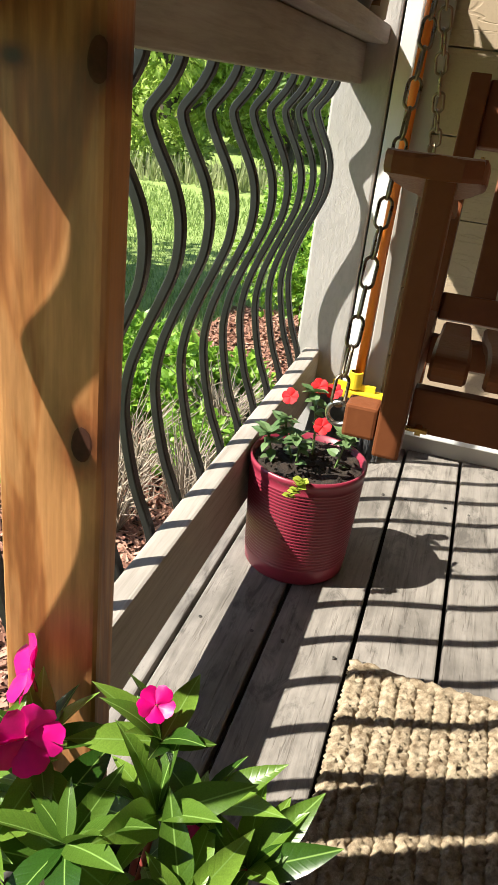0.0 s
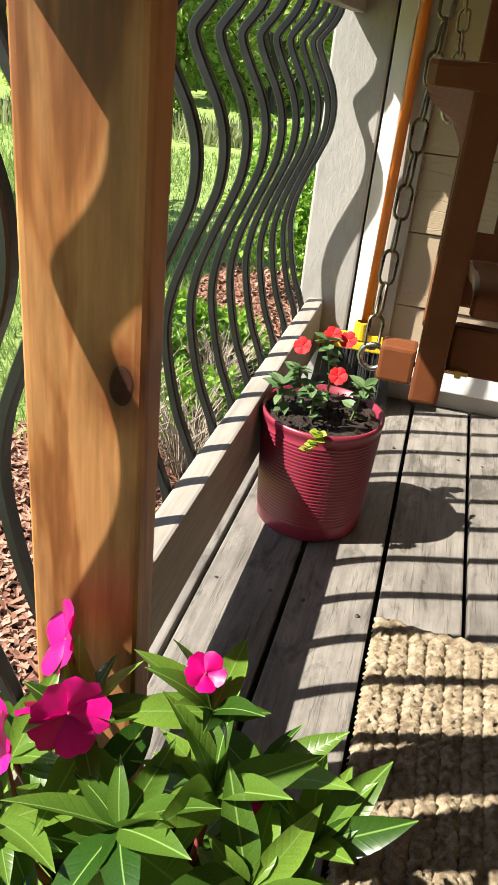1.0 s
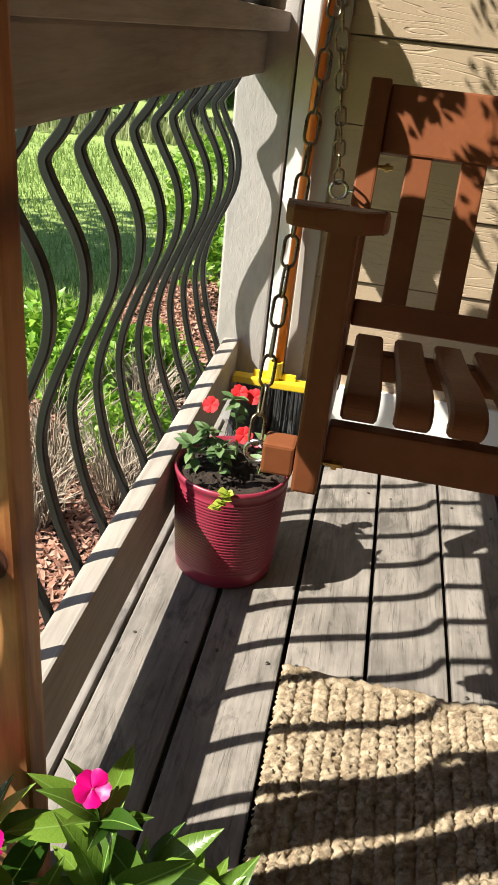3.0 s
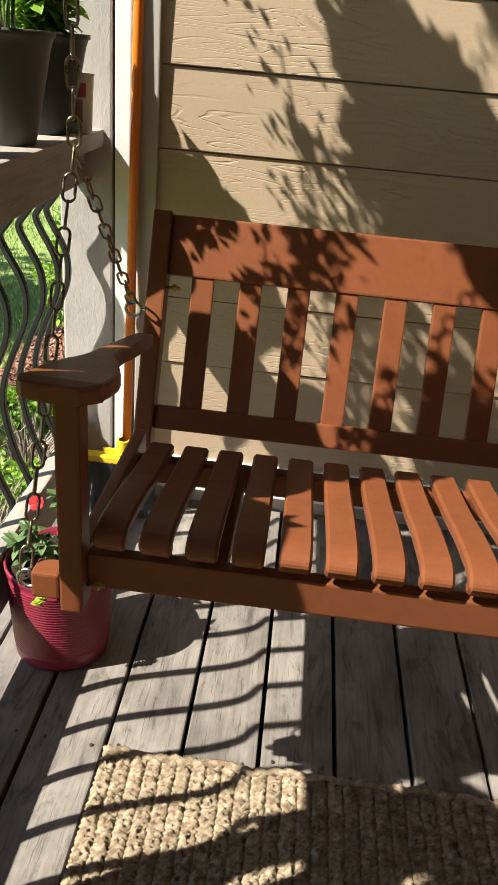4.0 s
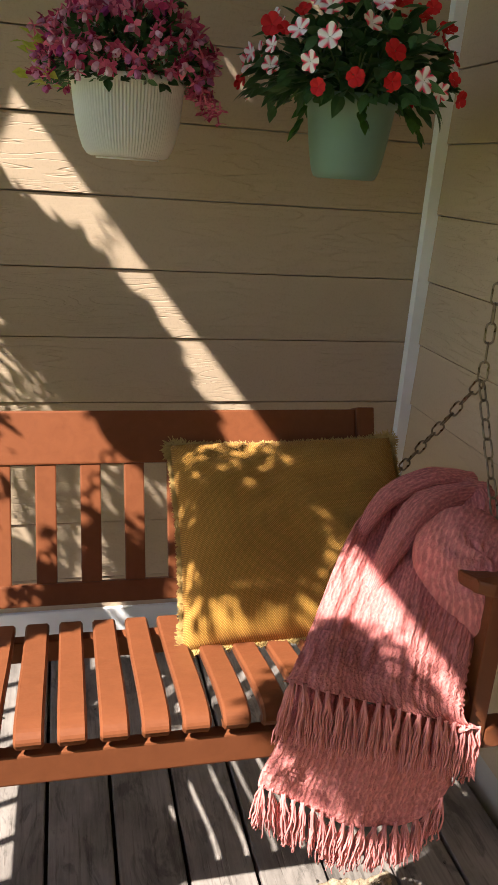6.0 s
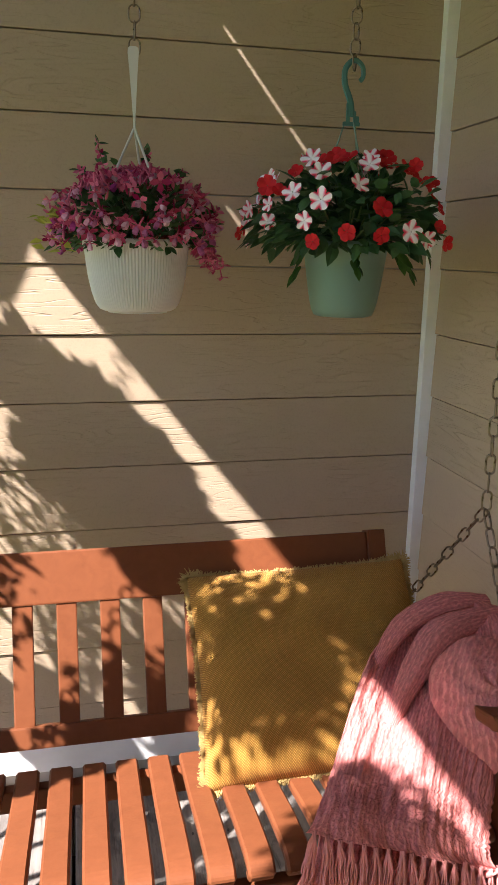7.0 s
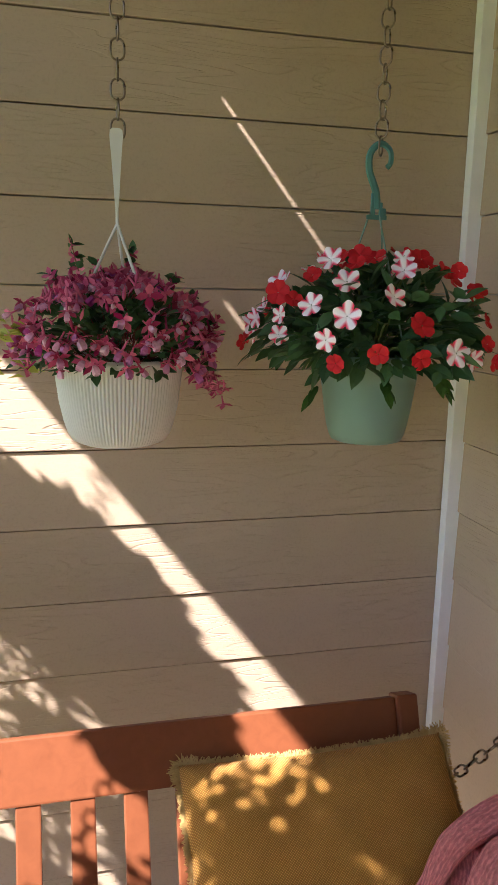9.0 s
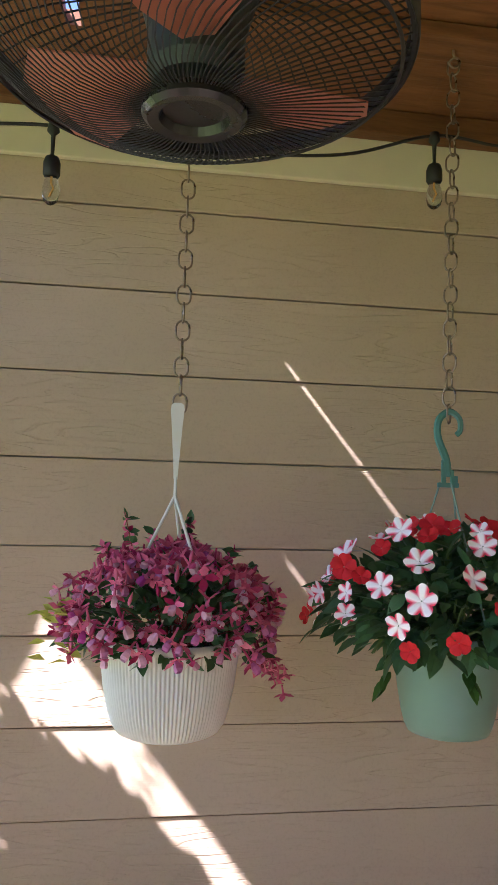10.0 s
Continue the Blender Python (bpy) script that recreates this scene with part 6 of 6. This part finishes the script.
# mulch bed along the porch
bm = bmesh.new()
edge = [(-1.25 + 0.04 * math.sin(y * 2.3), y) for y in np.linspace(-3.2, 2.4, 24)] + [(-1.1, 2.6), (-0.8, 2.7), (-0.4, 2.8), (0.2, 2.8), (0.2, -3.2)]
bm.faces.new([bm.verts.new((x, y, GROUND + 0.035)) for x, y in edge])
tagged(part("mulch_bed", bm, M_earth), "brown earth bed under the mulch beside the porch", "garden bed", kind="structure")
v, f = [], []
for k in range(22000):
    x, y = rng.uniform(-1.27, -0.42) + rng.gauss(0, 0.012), rng.uniform(-1.6, 2.65)
    L, w, a, tl = rng.uniform(0.009, 0.028), rng.uniform(0.003, 0.007), rng.uniform(0, 6.28), rng.uniform(-0.012, 0.012)
    c, s = math.cos(a), math.sin(a)
    z = GROUND + rng.uniform(0.038, 0.060)
    b = len(v)
    v += [(x - L * c - w * s, y - L * s + w * c, z - tl), (x - L * c + w * s, y - L * s - w * c, z - tl + 0.004), (x + L * c + w * s, y + L * s - w * c, z + tl), (x + L * c - w * s, y + L * s + w * c, z + tl + 0.004)]
    f.append((b, b + 1, b + 2, b + 3))
tagged(shared("mulch", raw("mulch", v, f, M_mulch)), "red-brown wood chip mulch", "mulch", kind="stuff")


def shrub(name, x, y, h, r, material, seed, label, count, size, category="shrub"):
    ob = tagged(empty(name, pose(x, y, GROUND + 0.03)), label, category, "shrubs beside the porch")
    rng = random.Random(seed)
    bm = bmesh.new()
    blobs = []
    for k in range(9):
        a = rng.uniform(0, 6.28)
        c = Vector((r * 0.55 * math.cos(a), r * 0.55 * math.sin(a), h * rng.uniform(0.35, 0.8)))
        blobs.append((c, r * rng.uniform(0.35, 0.55)))
        tube(bm, [(0, 0, 0), c * 0.5 + Vector((0, 0, h * 0.1)), c], [0.010, 0.007, 0.003], 5)
    part("stems", bm, M_bark, ob)
    leaf_cloud("leaves", ob, material, blobs, count, size, seed)
    return ob


shrub("shrub", -0.72, 2.25, 0.85, 0.42, M_shrub, 51, "dense green shrub behind the corner post", 5000, 0.045)
shrub("shrub", -1.12, 0.95, 0.30, 0.26, M_shrub, 52, "low bright green shrub in the mulch bed", 2600, 0.05)
shrub("shrub", -0.86, 1.05, 0.26, 0.22, M_shrub, 53, "low bright green shrub in the mulch bed", 2200, 0.05)
shrub("shrub", -1.00, 0.72, 0.22, 0.15, M_shrub, 54, "low bright green shrub in the mulch bed", 2200, 0.05)
shrub("shrub", -0.72, 0.42, 0.25, 0.17, M_shrub, 55, "small green shrub among dry twigs", 900, 0.04)
for k, (x, y, r) in enumerate(((-0.74, 0.72, 0.22), (-0.95, 0.30, 0.24), (-0.66, 0.16, 0.18), (-0.85, -0.05, 0.18))):
    ob = tagged(empty("dry_shrub", pose(x, y, GROUND + 0.03)), "pale dry twiggy shrub in the mulch bed", "shrub", "shrubs beside the porch")
    rng = random.Random(80 + k)
    bm = bmesh.new()
    for i in range(150):
        a, rr, hh = rng.uniform(0, 6.28), r * rng.uniform(0.2, 1.1), rng.uniform(0.10, 0.30)
        e = Vector((rr * math.cos(a), rr * math.sin(a), hh))
        tube(bm, [(e.x * 0.25, e.y * 0.25, 0), e * 0.6 + Vector((rng.uniform(-0.02, 0.02), rng.uniform(-0.02, 0.02), 0.03)), e, e + Vector((rng.uniform(-0.04, 0.04), rng.uniform(-0.04, 0.04), 0.03))], [0.003, 0.0024, 0.0018, 0.001], 3)
    tagged(part("twig", bm, M_dry, ob), kind="stuff")

# pale parked car far behind the trees
car = tagged(empty("parked_car", pose(-9.5, 16.5, 0.35, 0, 0, 20)), "pale grey car parked far beyond the trees", "car")
M_carpaint = plain("pale_grey_car_paint", (0.62, 0.64, 0.66), 0.25, vary=0.05)
bm = bmesh.new()
body = [(-2.1, 0.35), (-2.1, 0.85), (-1.2, 0.95), (-0.6, 1.42), (0.9, 1.45), (1.6, 0.98), (2.1, 0.9), (2.1, 0.35)]
for s in (-0.85, 0.85):
    bm.faces.new([bm.verts.new((x, s * (0.82 if z > 1.2 else 1.0), z)) for x, z in body])
bm.verts.ensure_lookup_table()
for i in range(8):
    bm.faces.new((bm.verts[i], bm.verts[(i + 1) % 8], bm.verts[8 + (i + 1) % 8], bm.verts[8 + i]))
part("body", bm, M_carpaint, car)
for wx in (-1.3, 1.3):
    for wy in (-0.8, 0.8):
        bm = bmesh.new()
        lathe(bm, [(0.001, -0.1), (0.32, -0.1), (0.33, 0.0), (0.32, 0.1), (0.001, 0.1)], 20, pose(wx, wy, 0.33, 90, 0, 0))
        part("wheel", bm, M_black, car)

# ---- deck boards ----
deck = tagged(empty("deck"), "worn grey painted wooden deck boards with dark gaps", "deck", kind="structure")
bm = bmesh.new()
box(bm, -0.405, -0.375, -3.35, 0.03, -0.24, -0.032, 0.003)
part("rim_joist", bm, M_rail, deck)
for k in range(6):
    bm = bmesh.new()
    box(bm, -0.374, 1.46, -3.3 + 0.6 * k, -3.262 + 0.6 * k, -0.20, -0.034)
    part("joist", bm, M_earth, deck)
bm = bmesh.new()
box(bm, -0.374, 1.5, -3.3, 0.10, -0.34, -0.30)
part("ground_cover", bm, M_earth, deck, "dark earth under the deck")
rng = random.Random(3)
for n in range(-3, 10):
    bm = bmesh.new()
    x0, x1 = n * P + 0.0042, (n + 1) * P - 0.0042
    if n == -3:
        x0 = -0.405
    vs = box(bm, x0, x1, -3.3, 0.09, -0.030, 0.0, 0.0035)
    for v in vs:
        v.co.z += 0.0012 * math.sin(n * 2.1) - 0.0008
    part("plank", bm, M_deck, deck)
M_nail = plain("weathered_screw", (0.12, 0.11, 0.10), 0.5, 0.8)
bm = bmesh.new()
lathe(bm, [(0.0005, 0.0016), (0.0028, 0.0016), (0.0036, 0.0006), (0.0036, -0.002)], 10)
nail = part("screw", bm, M_nail, deck)
nail.location = (0.025, -0.88, 0)
for n in range(-2, 9):
    for y in (-0.88, -0.28, -1.48):
        for dx in (0.026, P - 0.026):
            shared("screw", nail.data, deck, m=pose(n * P + dx + rng.uniform(-0.004, 0.004), y + rng.uniform(-0.01, 0.01), 0))
